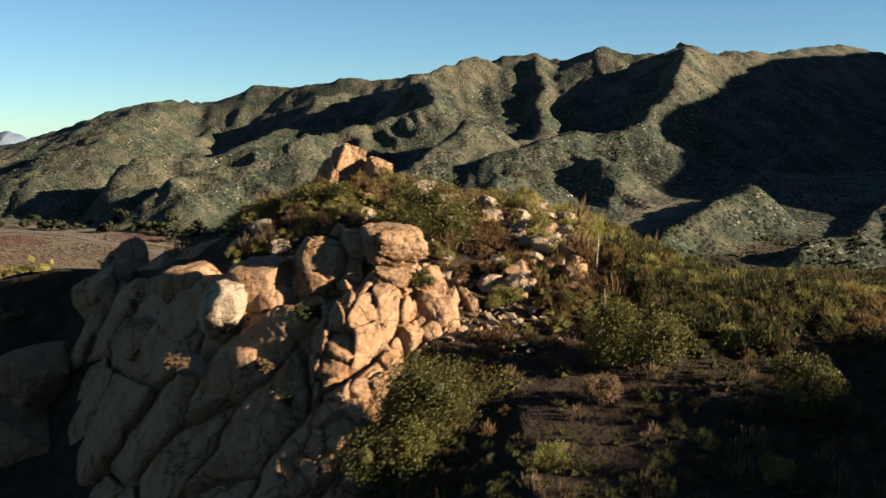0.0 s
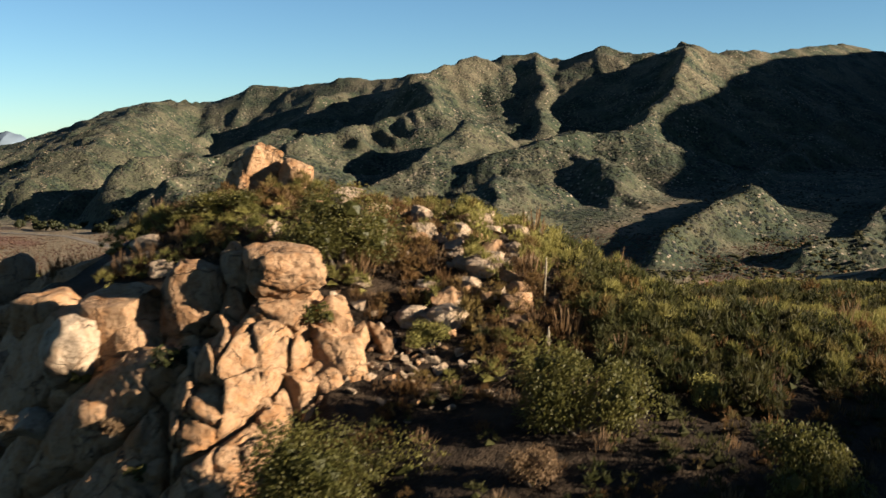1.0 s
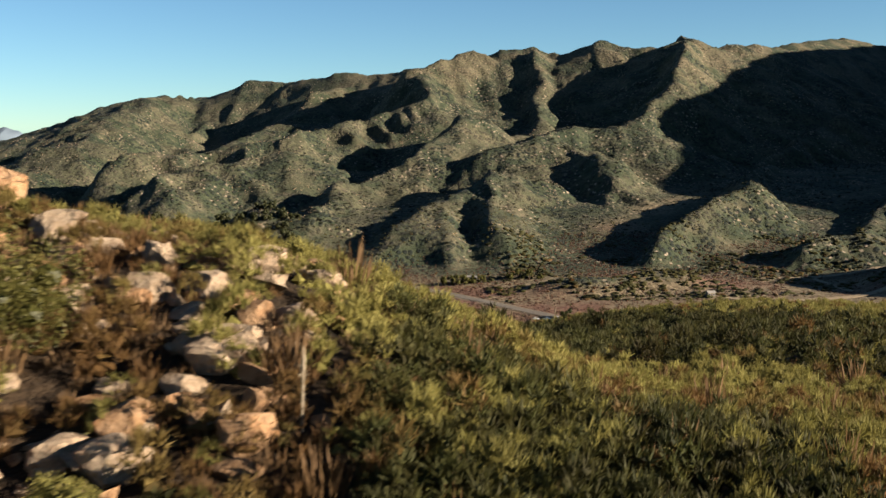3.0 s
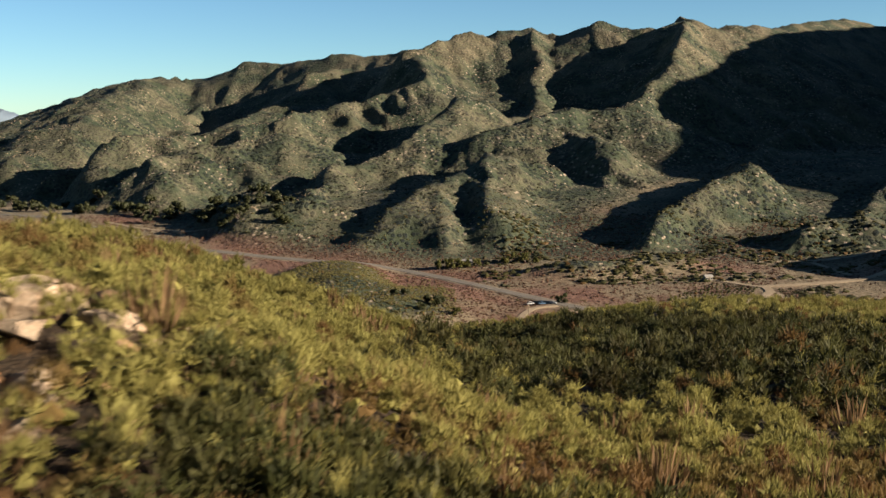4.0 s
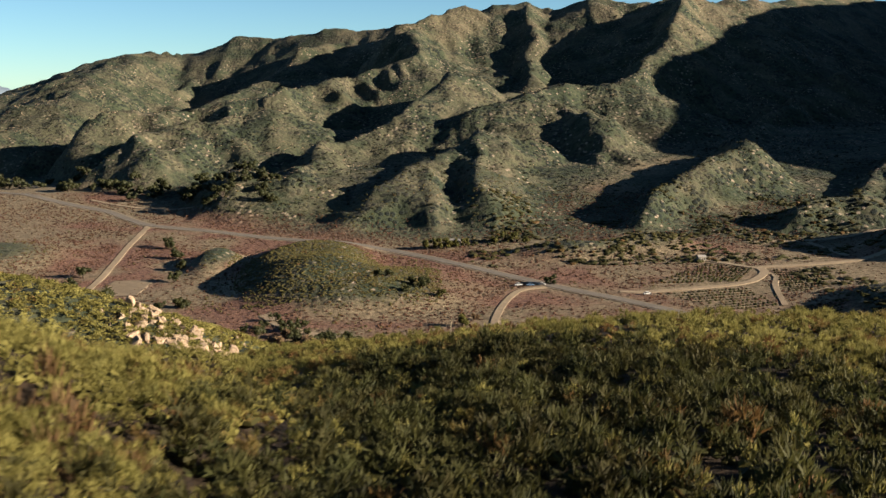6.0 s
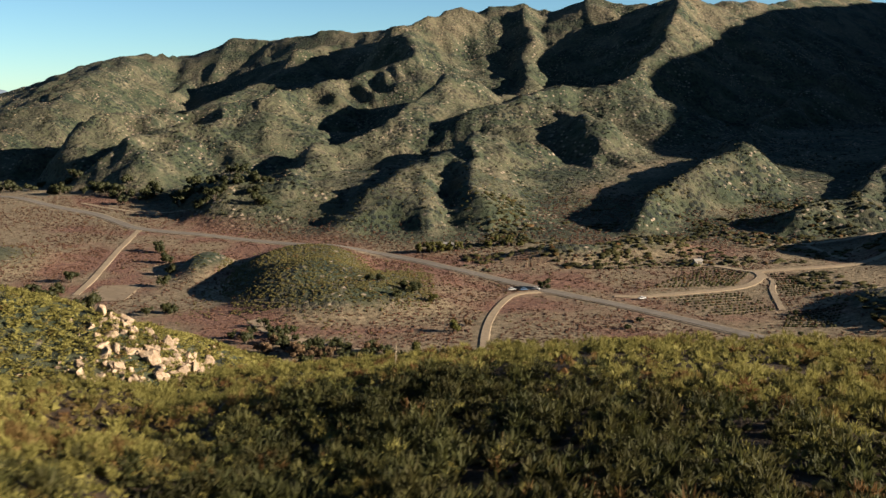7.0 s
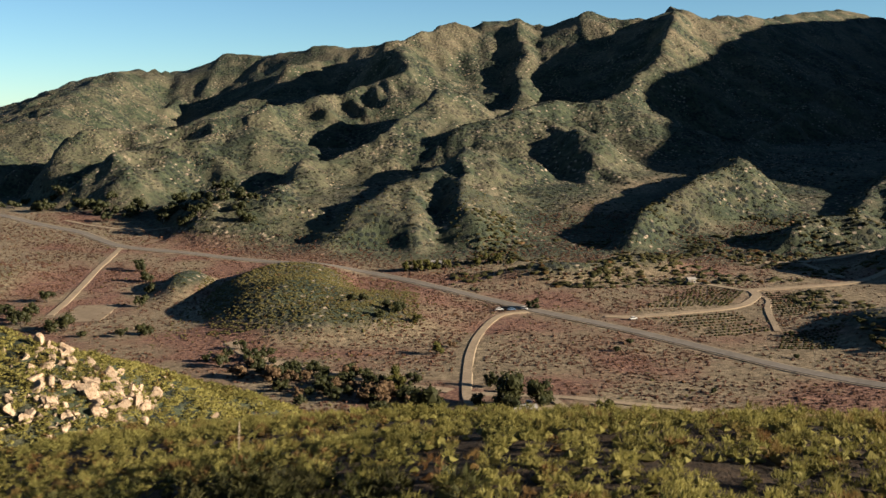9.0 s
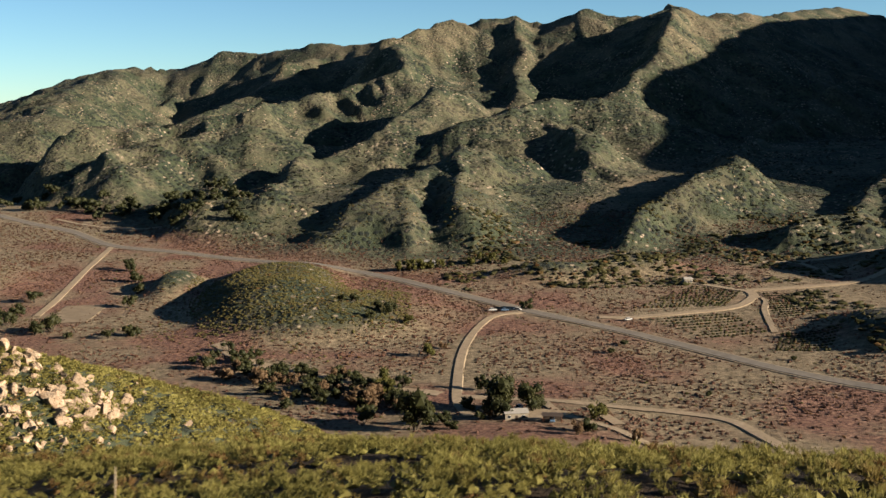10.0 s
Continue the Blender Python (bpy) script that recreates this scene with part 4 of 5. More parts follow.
def near_bushes():
    def put(x, y, w, d, h, seed, mat, label, leaves, leaf=0.13, z=None):
        leafy_bush("bush", x, y, float(height(x, y)) - 0.05 if z is None else z, w, d, h, seed, mat, label, "bush", int(leaves * 4.6), "large bushes on the ridge", True, leaf * 0.4)
    put(7.8, 43.0, 3.9, 3.4, 3.2, 1, BUSH_LEAF, "large round olive-leaved bush standing on shaded ground", 2600)
    put(13.7, 38.4, 2.7, 2.4, 2.6, 2, BUSH_LEAF, "round olive-leaved bush with dense small leaves", 1800)
    put(0.3, 41.6, 6.2, 4.0, 6.2, 3, BUSH_LEAF, "broad dark green bush at the foot of the outcrop", 4800, z=136.3)
    put(-1.7, 38.9, 3.5, 2.8, 4.0, 4, BUSH_LEAF, "green bush growing against the shaded rocks", 2400, z=135.7)
    put(-0.9, 53.4, 5.0, 3.4, 3.9, 5, BUSH_LEAF, "wide green bush behind the sunlit boulders", 3200)
    put(-6.6, 58.4, 3.7, 1.8, 1.5, 6, BUSH_LEAF, "low spreading bush between boulders on the knoll", 1200)
    put(2.9, 66.0, 1.8, 1.5, 1.5, 7, BUSH_LEAF, "small bright green bush on the crest", 800)
    put(6.1, 40.2, 1.5, 1.3, 1.4, 8, DRY, "dry shrub with orange-brown tips", 900, 0.10)
    put(3.6, 35.3, 1.4, 1.1, 1.1, 9, CHAMISE, "small olive shrub in the shade", 800, 0.09)
    put(10.7, 33.2, 1.0, 0.9, 1.2, 10, CHAMISE, "small grey-green shrub in the shade", 700, 0.09)
    put(12.3, 44.3, 1.3, 1.0, 1.2, 11, CHAMISE, "pale green shrub with upright twigs", 800, 0.09)
    put(2.9, 48.9, 1.5, 1.1, 1.1, 12, CHAMISE, "small olive shrub below the boulders", 800, 0.09)


near_bushes()


def ledge_plants():
    """Small plants rooted in the joints of the outcrop."""
    for i, (x, y, z, w, mat) in enumerate([(-5.9, 46.2, 141.7, 1.3, SCRUB), (-11.4, 44.9, 139.9, 1.0, DRY), (-6.6, 44.2, 138.4, 0.9, BUSH_LEAF), (-3.9, 44.3, 137.6, 0.9, SCRUB), (-0.9, 47.2, 143.2, 1.0, BUSH_LEAF),
                                           (-3.6, 46.0, 140.7, 0.7, BUSH_LEAF), (-7.6, 44.6, 139.8, 0.8, DRY), (-9.4, 47.2, 141.0, 0.6, BUSH_LEAF)]):
        leafy_bush("bush", x, y, z, w, w * 0.8, w * 0.75, 60 + i, mat, "small bush rooted in a crack of the outcrop", "bush", 420, "plants in the outcrop", True, 0.07)


ledge_plants()


def dead_stalk(x, y, tall, lean, label):
    """A dried flower stalk with the remains of its seed heads."""
    top = new("dead_stalk")
    top.location = (x, y, float(height(x, y)))
    top.rotation_euler = (0, radians(lean), 0)
    tagged(top, label, "plant", "dead flower stalks")
    ring, V, F = 7, [], []
    for i, (s, rr) in enumerate([(0, 0.04), (0.5, 0.032), (0.62, 0.045), (0.85, 0.05), (1.0, 0.012)]):
        ang = np.arange(ring) * 2 * math.pi / ring
        V.append(np.stack([np.cos(ang) * rr, np.sin(ang) * rr, np.full(ring, s * tall)], 1))
        if i:
            for q in range(ring):
                F.append([(i - 1) * ring + q, (i - 1) * ring + (q + 1) % ring, i * ring + (q + 1) % ring, i * ring + q])
    link_mesh("stem", np.concatenate(V), np.array(F), STALK, top, smooth_faces=True)
    r = np.random.RandomState(3)
    tv, tf = tuft(r, 26, 0.16, 0.22, 0.03, 0.4, core=False)
    pods = link_mesh("seed_head", tv * (0.35, 0.35, 0.9) + (0, 0, tall * 0.55), tf, STALK, top)
    colours(pods, "tint", np.full((len(tv), 3), 0.5))


dead_stalk(7.4, 51.1, 1.9, 2, "tall pale dead flower stalk above the brush")
dead_stalk(7.2, 46.9, 1.7, -1, "pale dead flower stalk standing in brush")
dead_stalk(22.0, 140.5, 2.6, 3, "brown dried flower stalk on the brushy crest")


# ---- the valley: roads, lanes, fields, trees and the homestead ----
def dirt_material(name, a, b, c, scale=0.6):
    m, n, l, bsdf = material(name, 0.95)
    co = n.new("ShaderNodeTexCoord").outputs["Object"]
    g = tex(n, l, co, scale, 6, 0.65)
    col = ramp(n, l, g, [(0.3, a), (0.5, b), (0.7, c)])
    l.new(blend(n, l, ramp(n, l, tex(n, l, co, 0.07, 4), [(0.4, 0.0), (0.7, 0.5)]), col, a), bsdf.inputs["Base Color"])
    bump(n, l, bsdf, g, 0.2)
    return m


ASPHALT = dirt_material("worn_asphalt", (0.078, 0.067, 0.055), (0.102, 0.089, 0.074), (0.128, 0.111, 0.091), 0.4)
DIRT = dirt_material("pale_dirt", (0.130, 0.098, 0.064), (0.180, 0.138, 0.092), (0.225, 0.176, 0.120))
BARE = dirt_material("bare_field", (0.105, 0.080, 0.052), (0.140, 0.106, 0.070), (0.170, 0.130, 0.088), 0.15)


def smooth_line(points, step):
    """A line through the points, rounded at them, every step metres."""
    p = np.array([points[0], *points, points[-1]], float)
    p[0], p[-1] = 2 * p[1] - p[2], 2 * p[-2] - p[-3]
    out = []
    for a, b, c, d in zip(p, p[1:], p[2:], p[3:]):
        n = max(2, int(np.hypot(*(c - b)) / step))
        t = (np.arange(n) / n)[:, None]
        out.append(0.5 * (2 * b + (c - a) * t + (2 * a - 5 * b + 4 * c - d) * t ** 2 + (3 * b - a - 3 * c + d) * t ** 3))
    return np.concatenate([*out, p[-2:-1]])


def strip(name, points, width, mat, label, category, lift=0.3, ragged=0.0, seed=0):
    """A road or lane laid over the ground."""
    line = smooth_line(points, 4.0)
    d = np.gradient(line, axis=0)
    d /= np.linalg.norm(d, axis=1)[:, None]
    side = np.stack([-d[:, 1], d[:, 0]], 1)
    r = np.random.RandomState(seed)
    rows = []
    wob = [ragged * (fbm(line[:, 0] / 9, line[:, 1] / 9, 2, seed + k) - 0.5) * 2 for k in (0, 5)]
    for k, s in enumerate((-0.5, -0.46, 0.0, 0.46, 0.5)):
        w = width * s + (wob[0] if k == 0 else wob[1] if k == 4 else 0)
        q = line + side * np.reshape(w, (-1, 1))
        drop = -0.35 if k in (0, 4) else 0.0
        rows.append(np.stack([q[:, 0], q[:, 1], height(q[:, 0], q[:, 1]) + lift + drop], 1))
    v = np.stack(rows, 1).reshape(-1, 3)
    i = (np.arange(len(line) - 1)[:, None] * 5 + np.arange(4)[None]).reshape(-1)
    ob = link_mesh(name, v, np.stack([i, i + 1, i + 6, i + 5], 1), mat)
    return tagged(ob, label, category, kind="structure")


ROAD = [(-520, 1150), (-385, 1063), (-311, 1003), (-266, 968), (-216, 911), (-151, 877), (-100, 848), (-32, 811), (8, 776), (44, 731), (85, 680), (117, 643), (152, 595), (187, 540), (215, 506), (250, 465), (330, 380)]
strip("road_shoulder", ROAD, 10.5, DIRT, "sandy shoulder along the country road", "road", 0.35, 1.2, 3)
strip("road", ROAD, 7.6, ASPHALT, "worn grey country road crossing the valley", "road", 0.55)
strip("field_lane", [(-216, 909), (-211, 830), (-201, 746), (-197, 700)], 4.8, DIRT, "straight pale dirt lane between fields", "lane", 0.4, 0.5, 4)
strip("driveway", [(82, 676), (66, 668), (54, 631), (47, 585), (44, 530), (44, 500), (48, 480)], 4.4, DIRT, "curving pale dirt driveway to the homestead", "lane", 0.4, 0.6, 5)
strip("orchard_lane", [(123, 660), (138, 658), (167, 664), (200, 676), (218, 700), (221, 716), (240, 719), (275, 726), (320, 738)], 6.0, DIRT, "pale dirt lane winding round the orchard", "lane", 0.4, 0.6, 6)
strip("orchard_lane", [(219, 704), (222, 690), (214, 665), (204, 615)], 3.5, DIRT, "narrow dirt track beside the orchard", "lane", 0.4, 0.5, 7)
strip("orchard_lane", [(192, 742), (205, 728), (219, 714)], 4.5, DIRT, "short dirt track above the orchard rows", "lane", 0.4, 0.5, 8)
strip("foothill_lane", [(380, 830), (340, 818), (304, 804), (274, 797), (240, 800)], 5.0, DIRT, "dirt lane along the foot of the range", "lane", 0.4, 0.5, 9)
strip("foothill_lane", [(274, 797), (280, 770), (285, 742)], 4.0, DIRT, "dirt lane descending from the foothills", "lane", 0.4, 0.5, 10)
strip("homestead_lane", [(44, 512), (64, 506), (86, 497), (106, 488), (126, 480), (142, 468), (148, 446), (155, 414), (162, 380)], 5.0, DIRT, "pale dirt lane past the homestead", "lane", 0.4, 0.5, 11)
strip("homestead_lane", [(77, 500), (83, 476), (97, 458), (107, 437), (121, 422)], 3.6, DIRT, "narrow dirt track below the homestead", "lane", 0.4, 0.5, 12)
strip("homestead_lane", [(94, 489), (98, 474), (101, 462)], 5.0, DIRT, "short dirt link between two lanes", "lane", 0.42, 0.5, 13)
strip("creek_bank", [(-75, 620), (-57, 588), (-29, 562), (-7, 547), (16, 529), (37, 517)], 7.0, DIRT, "eroded pale bank along the dry creek", "bank", 0.35, 2.5, 14)
strip("bare_field", [(-174, 680), (-175, 700), (-176, 726)], 27.0, BARE, "bare raked tan field beside the lane", "field", 0.35, 2.5, 15)
strip("homestead_yard", [(64, 482), (74, 478), (82, 474)], 17.0, DIRT, "bare dirt yard in front of the house", "yard", 0.38, 2.5, 16)
strip("foothill_lane", [(-300, 1022), (-250, 985), (-200, 968), (-150, 960)], 4.0, DIRT, "pale dirt lane among the valley oaks", "lane", 0.4, 0.5, 17)


def lump(r, flat=0.8):
    """A small rounded clump of brush, twenty triangles, uneven."""
    v, f = BALLS[1]
    return v * (1 + r.uniform(-0.3, 0.3, (len(v), 1))) * (0.62, 0.62, 0.5 * flat) + (0, 0, 0.32 * flat), f


def off_roads(x, y, far=7.0):
    """Where no road or lane runs."""
    ok = np.ones(len(x), bool)
    for line in ([*ROAD], [(-216, 909), (-211, 830), (-201, 746), (-197, 700)], [(82, 676), (66, 668), (54, 631), (47, 585), (44, 500)],
                 [(123, 660), (167, 664), (200, 676), (221, 716), (275, 726)], [(44, 512), (86, 497), (126, 480), (142, 468), (155, 414)], [(-174, 680), (-176, 726)], [(64, 482), (82, 474)]):
        for (ax, ay), (bx, by) in zip(line, line[1:]):
            t = np.clip(((x - ax) * (bx - ax) + (y - ay) * (by - ay)) / ((bx - ax) ** 2 + (by - ay) ** 2), 0, 1)
            ok &= np.hypot(x - ax - t * (bx - ax), y - ay - t * (by - ay)) > far
    return ok


def valley_brush():
    r = np.random.RandomState(31)
    lumps = [lump(r) for k in range(6)]
    bits = [(OCTA * (1 + r.uniform(-0.35, 0.35, (6, 3))) * (0.6, 0.6, 0.42) + (0, 0, 0.28), OCTA_SIDES) for k in range(8)]
    # russet scrub over the fields
    x, y = spread_points(r, 66000, -460, 330, 440, 1060)
    keep = off_roads(x, y) & (np.abs(x - 20) < 0.46 * y) & (height(x, y) - floor_height(x, y) < 6) & (r.uniform(size=len(x)) < 0.25 + 0.75 * smooth(0.4, 0.55, fbm(x / 45, y / 45, 3, 81)))
    x, y = x[keep], y[keep]
    scatter("russet_scrub", bits, x, y, r.uniform(0.7, 1.8, len(x)), r.uniform(0.6, 0.95, len(x)), tint_for(r, x, y, 0.12, 25), RUSSET, "low russet scrub dotted over the valley fields", "scrub", 11)
    # green brush on the round hill, the creek and the knolls
    x, y = spread_points(r, 12000, -460, 330, 480, 1000)
    hx, hy = spread_points(r, 6500, -120, 20, 630, 780)
    x, y = np.concatenate([x, hx]), np.concatenate([y, hy])
    rise = height(x, y) - floor_height(x, y)
    keep = off_roads(x, y) & (np.abs(x - 20) < 0.46 * y) & ((rise > 3) | ((np.abs(x + 20 + 0.5 * (y - 550)) < 26) & (y < 640)) | (r.uniform(size=len(x)) < 0.10))
    x, y = x[keep], y[keep]
    scatter("valley_brush", bits + lumps[:2], x, y, r.uniform(0.9, 1.9, len(x)), r.uniform(0.5, 0.85, len(x)), np.minimum(tint_for(r, x, y, 0.12, 30) + (0.4, 0, 0), 1), VALLEY_LEAF, "dense green brush on the round valley hill", "brush", 12)
    # brush on the range
    x, y = spread_points(r, 34000, -900, 900, 840, 1900)
    rise = height(x, y) - floor_height(x, y)
    keep = (rise > 6) & (np.abs(x - 20) < 0.46 * y) & (r.uniform(size=len(x)) < smooth(2100, 900, y) * smooth(0.3, 0.5, fbm(x / 60, y / 60, 3, 83)))
    x, y = x[keep], y[keep]
    scatter("range_brush", bits, x, y, r.uniform(1.4, 3.4, len(x)), r.uniform(0.5, 0.8, len(x)), np.minimum(tint_for(r, x, y, 0.0, 80) * (1, 0.5, 1) + (0.15, 0, 0), 1), RANGE_LEAF, "dark green chaparral dotting the mountain slopes", "brush", 13)
    # pale stones on the range
    x, y = spread_points(r, 42000, -900, 800, 880, 1850)
    rise = height(x, y) - floor_height(x, y)
    keep = (rise > 12) & (np.abs(x - 20) < 0.46 * y) & (fbm(x / 40, y / 40, 3, 87) > 0.62 - 0.06 * smooth(-150, -350, x))
    x, y = x[keep], y[keep]
    scatter("range_stones", bits, x, y, r.uniform(0.7, 1.9, len(x)), r.uniform(0.4, 0.8, len(x)), np.zeros((len(x), 3)), PALE_ROCK, "pale granite stones strewn over the mountain slopes", "stones", 14)
    # brush on the dark knolls below the range and beyond the orchard
    x, y = spread_points(r, 4200, 40, 460, 735, 930)
    ex, ey = spread_points(r, 900, 235, 330, 520, 720)
    x, y = np.concatenate([x, ex]), np.concatenate([y, ey])
    keep = (fbm(x / 25, y / 25, 2, 89) > 0.46) & off_roads(x, y, 9)
    x, y = x[keep], y[keep]
    scatter("foothill_brush", lumps, x, y, r.uniform(1.6, 4.6, len(x)), r.uniform(0.6, 0.9, len(x)), tint_for(r, x, y, 0.1, 30), OAK_LEAF, "tall dark brush at the foot of the range", "brush", 15)


valley_brush()


def orchard(corners, spacing, seed, label, dense=2.3):
    """Rows of young plants in a four-cornered block."""
    a, b, c, d = [np.array(p, float) for p in corners]
    r = np.random.RandomState(seed)
    n = max(2, int(np.linalg.norm(d - a) / spacing))
    X, Y = [], []
    for i in range(n + 1):
        p, q = a + (d - a) * i / n, b + (c - b) * i / n
        k = int(np.linalg.norm(q - p) / dense)
        t = (np.arange(k) + r.uniform(-0.2, 0.2, k)) / max(k - 1, 1)
        X.append(p[0] + (q[0] - p[0]) * t)
        Y.append(p[1] + (q[1] - p[1]) * t)
    x, y = np.concatenate(X), np.concatenate(Y)
    keep = r.uniform(size=len(x)) < 0.9
    x, y = x[keep], y[keep]
    scatter("orchard_rows", [lump(r) for k in range(4)], x, y, r.uniform(1.1, 1.9, len(x)), r.uniform(0.8, 1.1, len(x)), tint_for(r, x, y, 0.2, 20), SCRUB, label, "orchard", seed)


orchard([(146, 680), (196, 682), (214, 715), (190, 732)], 5.5, 41, "rows of young green orchard plants inside the lane's loop")
orchard([(150, 652), (196, 660), (200, 618), (168, 608)], 5.5, 42, "rows of young green orchard plants beside the lane")
orchard([(226, 706), (256, 706), (234, 651), (215, 648)], 5.0, 43, "rows of dark orchard plants beyond the lane", 1.8)
orchard([(206, 611), (232, 606), (216, 573), (194, 579)], 4.0, 44, "closely planted dark orchard block near the road", 1.6)


def valley_trees():
    def oak(x, y, w, h, seed, label, leaves=420, mat=OAK_LEAF, group="oaks in the valley"):
        leafy_bush("oak_tree" if mat is OAK_LEAF else "tree", x, y, float(height(x, y)) - 0.2, w, w * 0.95, h, seed, mat, label, "tree", leaves, group, True, 0.075 * w ** 0.75 + 0.12)
    big = "broad dark green oak beside the homestead"
    oak(57, 477, 11.5, 14.5, 101, big, 900)
    oak(60, 492, 10.5, 13, 102, big, 900)
    oak(72, 484, 10.5, 10.5, 103, big, 900)
    oak(28, 464, 12.5, 16, 104, "tall dark green oak at the edge of the creek", 1000)
    oak(14, 517, 8.5, 11, 105, "yellow-green tree by the dry creek", 700, BUSH_LEAF)
    oak(54, 523, 6, 6, 106, "small round oak beside the driveway", 400)
    oak(65, 512, 4, 4, 107, "small round oak beside the lane", 300)
    oak(94, 471, 7.5, 6.0, 108, "round olive tree by the lane fork", 500, BUSH_LEAF)
    oak(88, 452, 6.0, 5.0, 125, "dark round shrub tree below the yard", 400)
    oak(84, 447, 4.0, 5.5, 126, "bare tan willow below the yard", 300, DRY)
    oak(103, 440, 3.4, 5.0, 127, "slender tan willow beside the track", 260, DRY)
    for i, (x, y, w) in enumerate([(-179, 826, 9.5), (-164, 790, 9), (-153, 752, 8), (-148, 718, 8.5), (-126, 645, 9), (-137, 640, 6), (-159, 643, 5), (-173, 658, 11), (-180, 652, 9), (-212, 737, 9), (-209, 702, 9), (-204, 676, 10), (-214, 690, 8), (-222, 700, 9)]):
        oak(x, y, w, w * 0.85, 110 + i, "round green oak in an open field", 420)
    for i, (x, y, w, mat) in enumerate([(10, 650, 8, OAK_LEAF), (4, 655, 6, OAK_LEAF), (31, 584, 6.5, BUSH_LEAF), (-16, 660, 6, OAK_LEAF), (-10, 668, 5, OAK_LEAF), (20, 640, 5.5, BUSH_LEAF), (85, 682, 7, OAK_LEAF), (38, 600, 4, DRY), (0, 640, 5, OAK_LEAF)]):
        oak(x, y, w, w * 0.9, 140 + i, "low green tree on the slope below the round hill", 320, mat)
    for i, (x, y, w) in enumerate([(10, 800, 7), (17, 800, 7.5), (24, 802, 7), (31, 805, 6), (37, 806, 6.5), (27, 807, 5), (58, 815, 6), (66, 816, 7), (73, 816, 7), (80, 815, 5)]):
        oak(x, y, w, w * 1.1, 160 + i, "bright yellow-green garden tree by a far house", 300, BUSH_LEAF, "garden trees by the far house")
    r = np.random.RandomState(8)
    n = 0
    while n < 70:
        t = r.uniform()
        x, y = -470 + 350 * t + r.normal(0, 8), 1150 - 240 * t + r.uniform(4, 70)
        if not off_roads(np.array([x]), np.array([y]), 10)[0]:
            continue
        w = r.uniform(8, 15)
        oak(x, y, w, w * r.uniform(0.65, 0.9), 200 + n, "dark oak in the woodland at the foot of the range", 170)
        n += 1
    for i in range(90):
        t = r.uniform()
        x, y = -75 + 120 * t + r.normal(0, 6), 588 - 112 * t + r.normal(0, 11)
        if not off_roads(np.array([x]), np.array([y]), 6)[0]:
            continue
        w = r.uniform(4, 8.5)
        oak(x, y, w, w * 0.8, 300 + i, "dark thicket tree along the dry creek" if i % 4 else "bare grey-brown willow along the dry creek", 220, OAK_LEAF if i % 4 else DRY, "trees along the dry creek")
    for i in range(16):
        x, y = r.uniform(110, 330), r.uniform(470, 640)
        if off_roads(np.array([x]), np.array([y]), 9)[0]:
            w = r.uniform(2.5, 4.5)
            oak(x, y, w, w * 0.8, 400 + i, "lone dark shrub in the scrub field", 160)


valley_trees()


# ---- the homestead ----
def paint(name, colour, rough=0.6, metal=0.0):
    m, n, l, bsdf = material(name, rough)
    co = n.new("ShaderNodeTexCoord").outputs["Object"]
    l.new(ramp(n, l, tex(n, l, co, 1.5, 5), [(0.3, tuple(c * 0.75 for c in colour)), (0.7, colour)]), bsdf.inputs["Base Color"])
    bsdf.inputs["Metallic"].default_value = metal
    return m


WHITE, CREAM, DARK, ROOF, GLASS, TYRE = paint("white_paint", (0.36, 0.35, 0.33)), paint("cream_wall", (0.17, 0.145, 0.11)), paint("dark_timber", (0.0432, 0.0324, 0.0252)), paint("pale_roof", (0.20, 0.185, 0.165)), paint("dark_glass", (0.0144, 0.018, 0.0216), 0.1), paint("rubber", (0.0144, 0.0144, 0.0144))
RUST, BLUE = paint("rust_red", (0.1584, 0.0648, 0.036)), paint("blue_paint", (0.072, 0.1152, 0.1728), 0.35)


def part(name, bm, mat, parent, label=""):
    me = bpy.data.meshes.new(name)
    bm.to_mesh(me)
    bm.free()
    me.materials.append(mat)
    ob = new(name, me)
    ob.parent = parent
    if label:
        ob["label"] = label
    return ob


def block_mesh(cx, cy, cz, sx, sy, sz, bevel=0.04):
    bm = bmesh.new()
    bmesh.ops.create_cube(bm, size=1.0, matrix=Matrix.LocRotScale((cx, cy, cz), None, (sx, sy, sz)))
    if bevel:
        bmesh.ops.bevel(bm, geom=bm.edges[:], offset=bevel, segments=1, affect="EDGES")
    return bm


def gable(cx, cy, z, sx, sy, rise, over=0.4, thick=0.15):
    """A pitched roof along x with overhanging eaves."""
    bm = bmesh.new()
    x0, x1, y0, y1 = cx - sx / 2 - over, cx + sx / 2 + over, cy - sy / 2 - over, cy + sy / 2 + over
    sec = [(y0, z), (cy, z + rise), (y1, z), (y1, z - thick), (cy, z + rise - thick), (y0, z - thick)]
    ends = [[bm.verts.new((x, y, h)) for y, h in sec] for x in (x0, x1)]
    for i in range(6):
        j = (i + 1) % 6
        bm.faces.new((ends[0][i], ends[0][j], ends[1][j], ends[1][i]))
    bm.faces.new(ends[0][::-1])
    bm.faces.new(ends[1])
    return bm


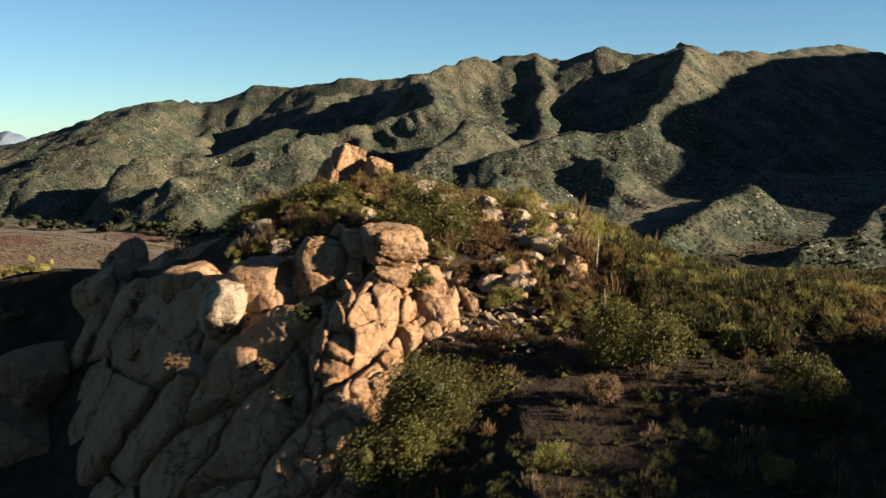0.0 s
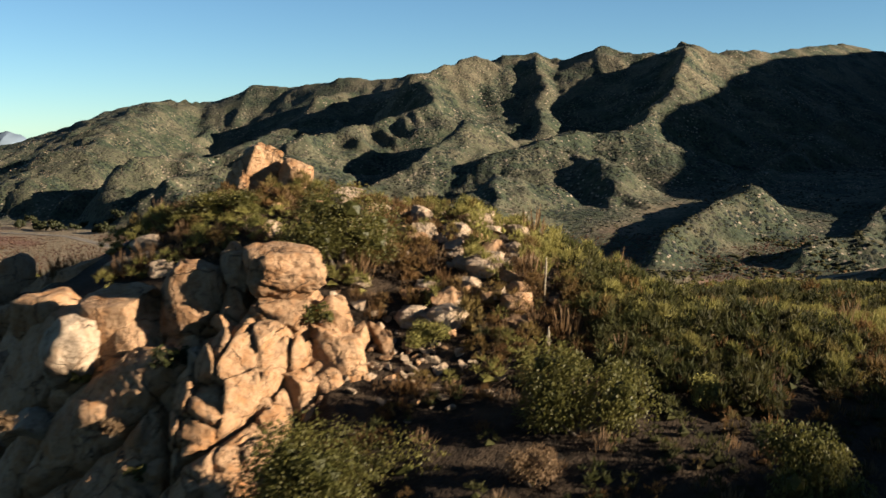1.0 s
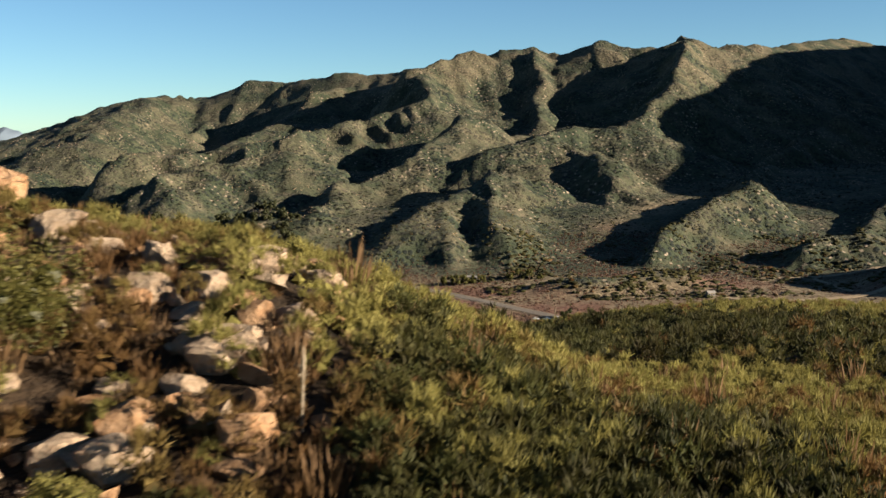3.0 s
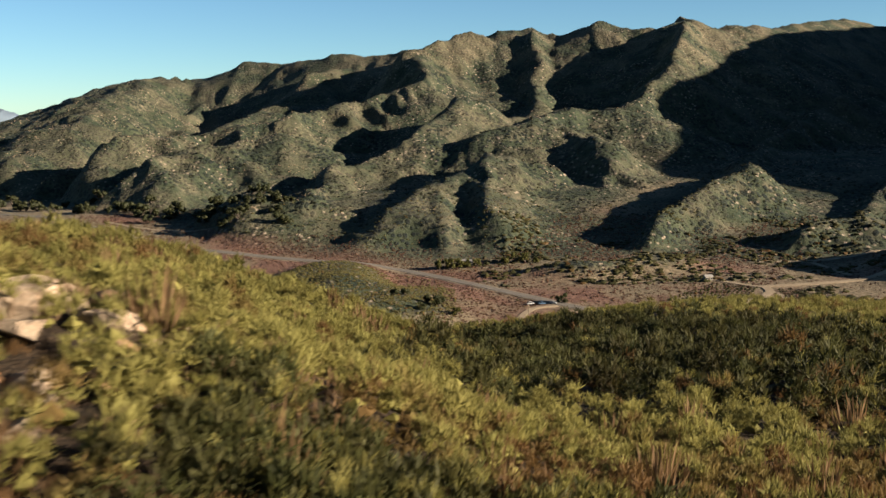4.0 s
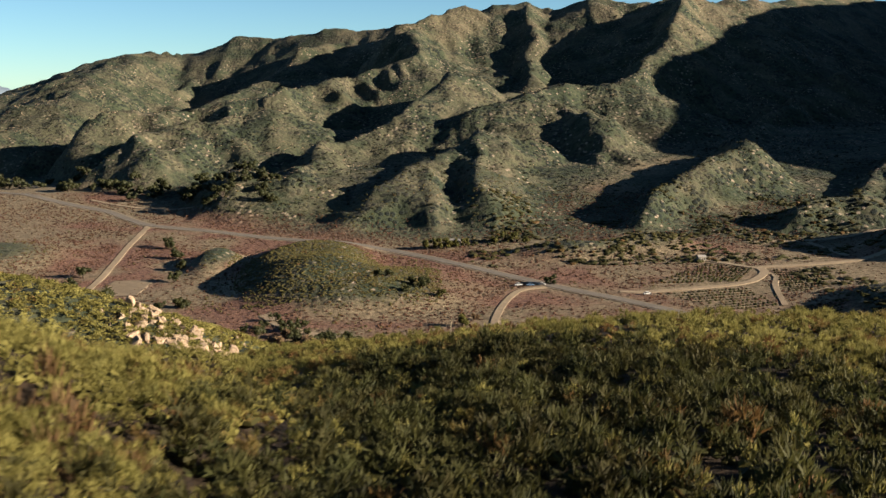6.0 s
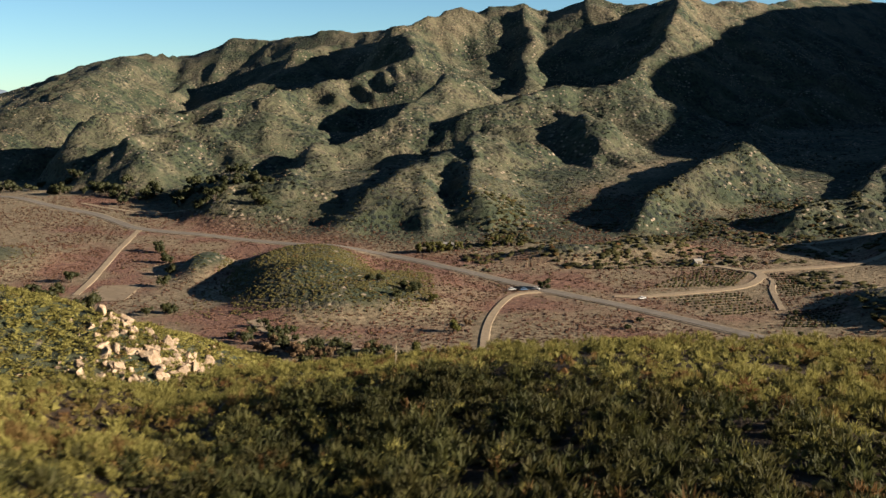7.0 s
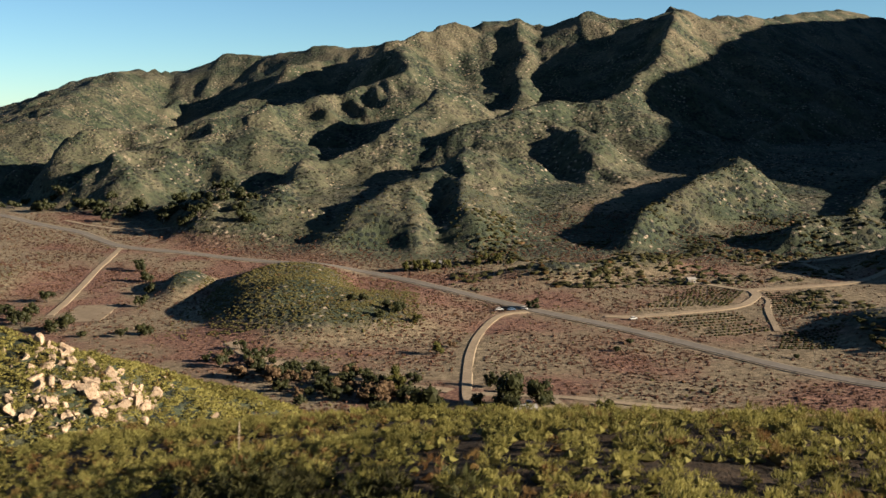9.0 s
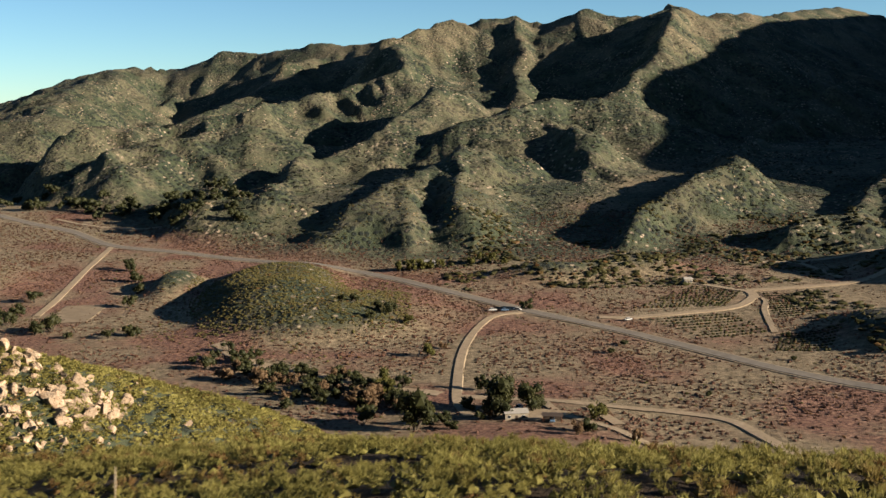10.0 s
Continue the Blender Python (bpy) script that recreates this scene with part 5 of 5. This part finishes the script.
def house(x, y, turn, sx, sy, wall, roof, label, name="house"):
    z = float(min(height(x + a, y + b) for a in (-sx / 2, sx / 2) for b in (-sy / 2, sy / 2)))
    top = new(name)
    top.matrix_world = pose(x, y, z, 0, 0, turn)
    tagged(top, label, "house")
    part("wall", block_mesh(0, 0, 1.5, sx, sy, 3.2), wall, top)
    part("roof", gable(0, 0, 3.1, sx, sy, 1.1), roof, top)
    for i, px in enumerate((-0.32, 0.3)):
        w = part("window", block_mesh(px * sx, -sy / 2 - 0.02, 1.7, 1.3, 0.1, 1.1, 0.02), WHITE, top)
        part("pane", block_mesh(px * sx, -sy / 2 - 0.06, 1.7, 1.1, 0.06, 0.9, 0), GLASS, w)
    part("door", block_mesh(0, -sy / 2 - 0.03, 1.1, 0.95, 0.1, 2.05, 0.02), DARK, top)
    return top


house(64.5, 474, 8, 8.5, 5.0, CREAM, ROOF, "small cream house with a pale low-pitched roof under oaks")
house(31, 816, -20, 9, 6, CREAM, ROOF, "far white house among garden trees")
house(189, 741, 10, 5, 4, CREAM, ROOF, "tiny pale hut above the orchard", "hut")
house(-205, 1000, 20, 9, 6, CREAM, ROOF, "far pale house at the foot of the range")


def carport():
    x, y = 77.5, 467
    top = new("carport")
    top.matrix_world = pose(x, y, float(height(x, y)), 0, 0, -6)
    tagged(top, "dark open-fronted timber carport beside the house", "shed")
    part("roof", gable(0, 0, 2.7, 7.0, 4.4, 0.4, 0.3), DARK, top)
    part("back_wall", block_mesh(0, 2.1, 1.3, 6.8, 0.15, 2.6, 0.02), DARK, top)
    for px in (-3.3, 0, 3.3):
        part("post", block_mesh(px, -2.0, 1.3, 0.15, 0.15, 2.6, 0.02), RUST, top)


carport()


def vehicle(x, y, turn, mat, label, long=4.5, tall=1.55):
    top = new("parked_car")
    top.matrix_world = pose(x, y, float(height(x, y)) + 0.3, 0, 0, turn)
    tagged(top, label, "car", "parked cars")
    part("body", block_mesh(0, 0, 0.62, long, 1.8, 0.65, 0.16), mat, top)
    cab = block_mesh(-0.1, 0, 1.2, long * 0.55, 1.6, 0.6, 0.2)
    part("cabin", cab, GLASS, top)
    part("roof", block_mesh(-0.1, 0, tall, long * 0.42, 1.45, 0.12, 0.05), mat, top)
    for sx in (-0.32, 0.32):
        for sy in (-0.86, 0.86):
            bm = bmesh.new()
            bmesh.ops.create_cone(bm, cap_ends=True, segments=16, radius1=0.33, radius2=0.33, depth=0.22, matrix=Matrix.LocRotScale((sx * long, sy, 0.33), Euler((radians(90), 0, 0)), None))
            part("wheel", bm, TYRE, top)


vehicle(66, 681, 10, WHITE, "white car parked on the road's edge")
vehicle(73, 680, 5, BLUE, "dark blue car parked on the road's edge")
vehicle(80, 681, -20, WHITE, "pale car parked where the driveway begins")
vehicle(137, 651, 20, WHITE, "white car parked at the orchard entrance")
vehicle(67, 489, 60, BLUE, "dark car parked in the shade of the oaks")
vehicle(77.3, 466.2, 85, BLUE, "dark car parked inside the carport")

# ---- the farthest range, beyond the left end ----
def far_range():
    r = np.random.RandomState(2)
    x = np.linspace(-2400, -1200, 120)
    top = 96 + 46 * np.exp(-((x + 1700) / 70) ** 2) + 26 * np.exp(-((x + 1850) / 80) ** 2) + 18 * fbm(x / 60, x * 0, 4, 5) - 0.09 * np.abs(x + 1720)
    rows = []
    for k, s in enumerate(np.linspace(0, 1, 8)):
        rows.append(np.stack([x + 6 * r.normal(size=len(x)) * (k > 0), 4230 - 350 * (1 - s) + 0 * x, -20 + (top + 20) * s + 4 * r.normal(size=len(x)) * (0 < k < 7)], 1))
    rows.append(np.stack([x, 4500 + 0 * x, -40 + 0 * x], 1))
    v = np.concatenate(rows)
    n = len(x)
    i = (np.arange(8)[:, None] * n + np.arange(n - 1)[None]).reshape(-1)
    # the haze of distance is put into the blue-grey base colour
    m, nn, l, bsdf = material("hazy_rock", 1.0)
    co = nn.new("ShaderNodeTexCoord").outputs["Object"]
    l.new(ramp(nn, l, tex(nn, l, co, 0.01, 5), [(0.3, (0.075, 0.10, 0.135)), (0.7, (0.11, 0.14, 0.17))]), bsdf.inputs["Base Color"])
    tagged(link_mesh("backdrop", v, np.stack([i, i + 1, i + n + 1, i + n], 1), m, smooth_faces=True), "distant mountain range, its haze painted in as blue-grey", "mountain", kind="structure")


far_range()
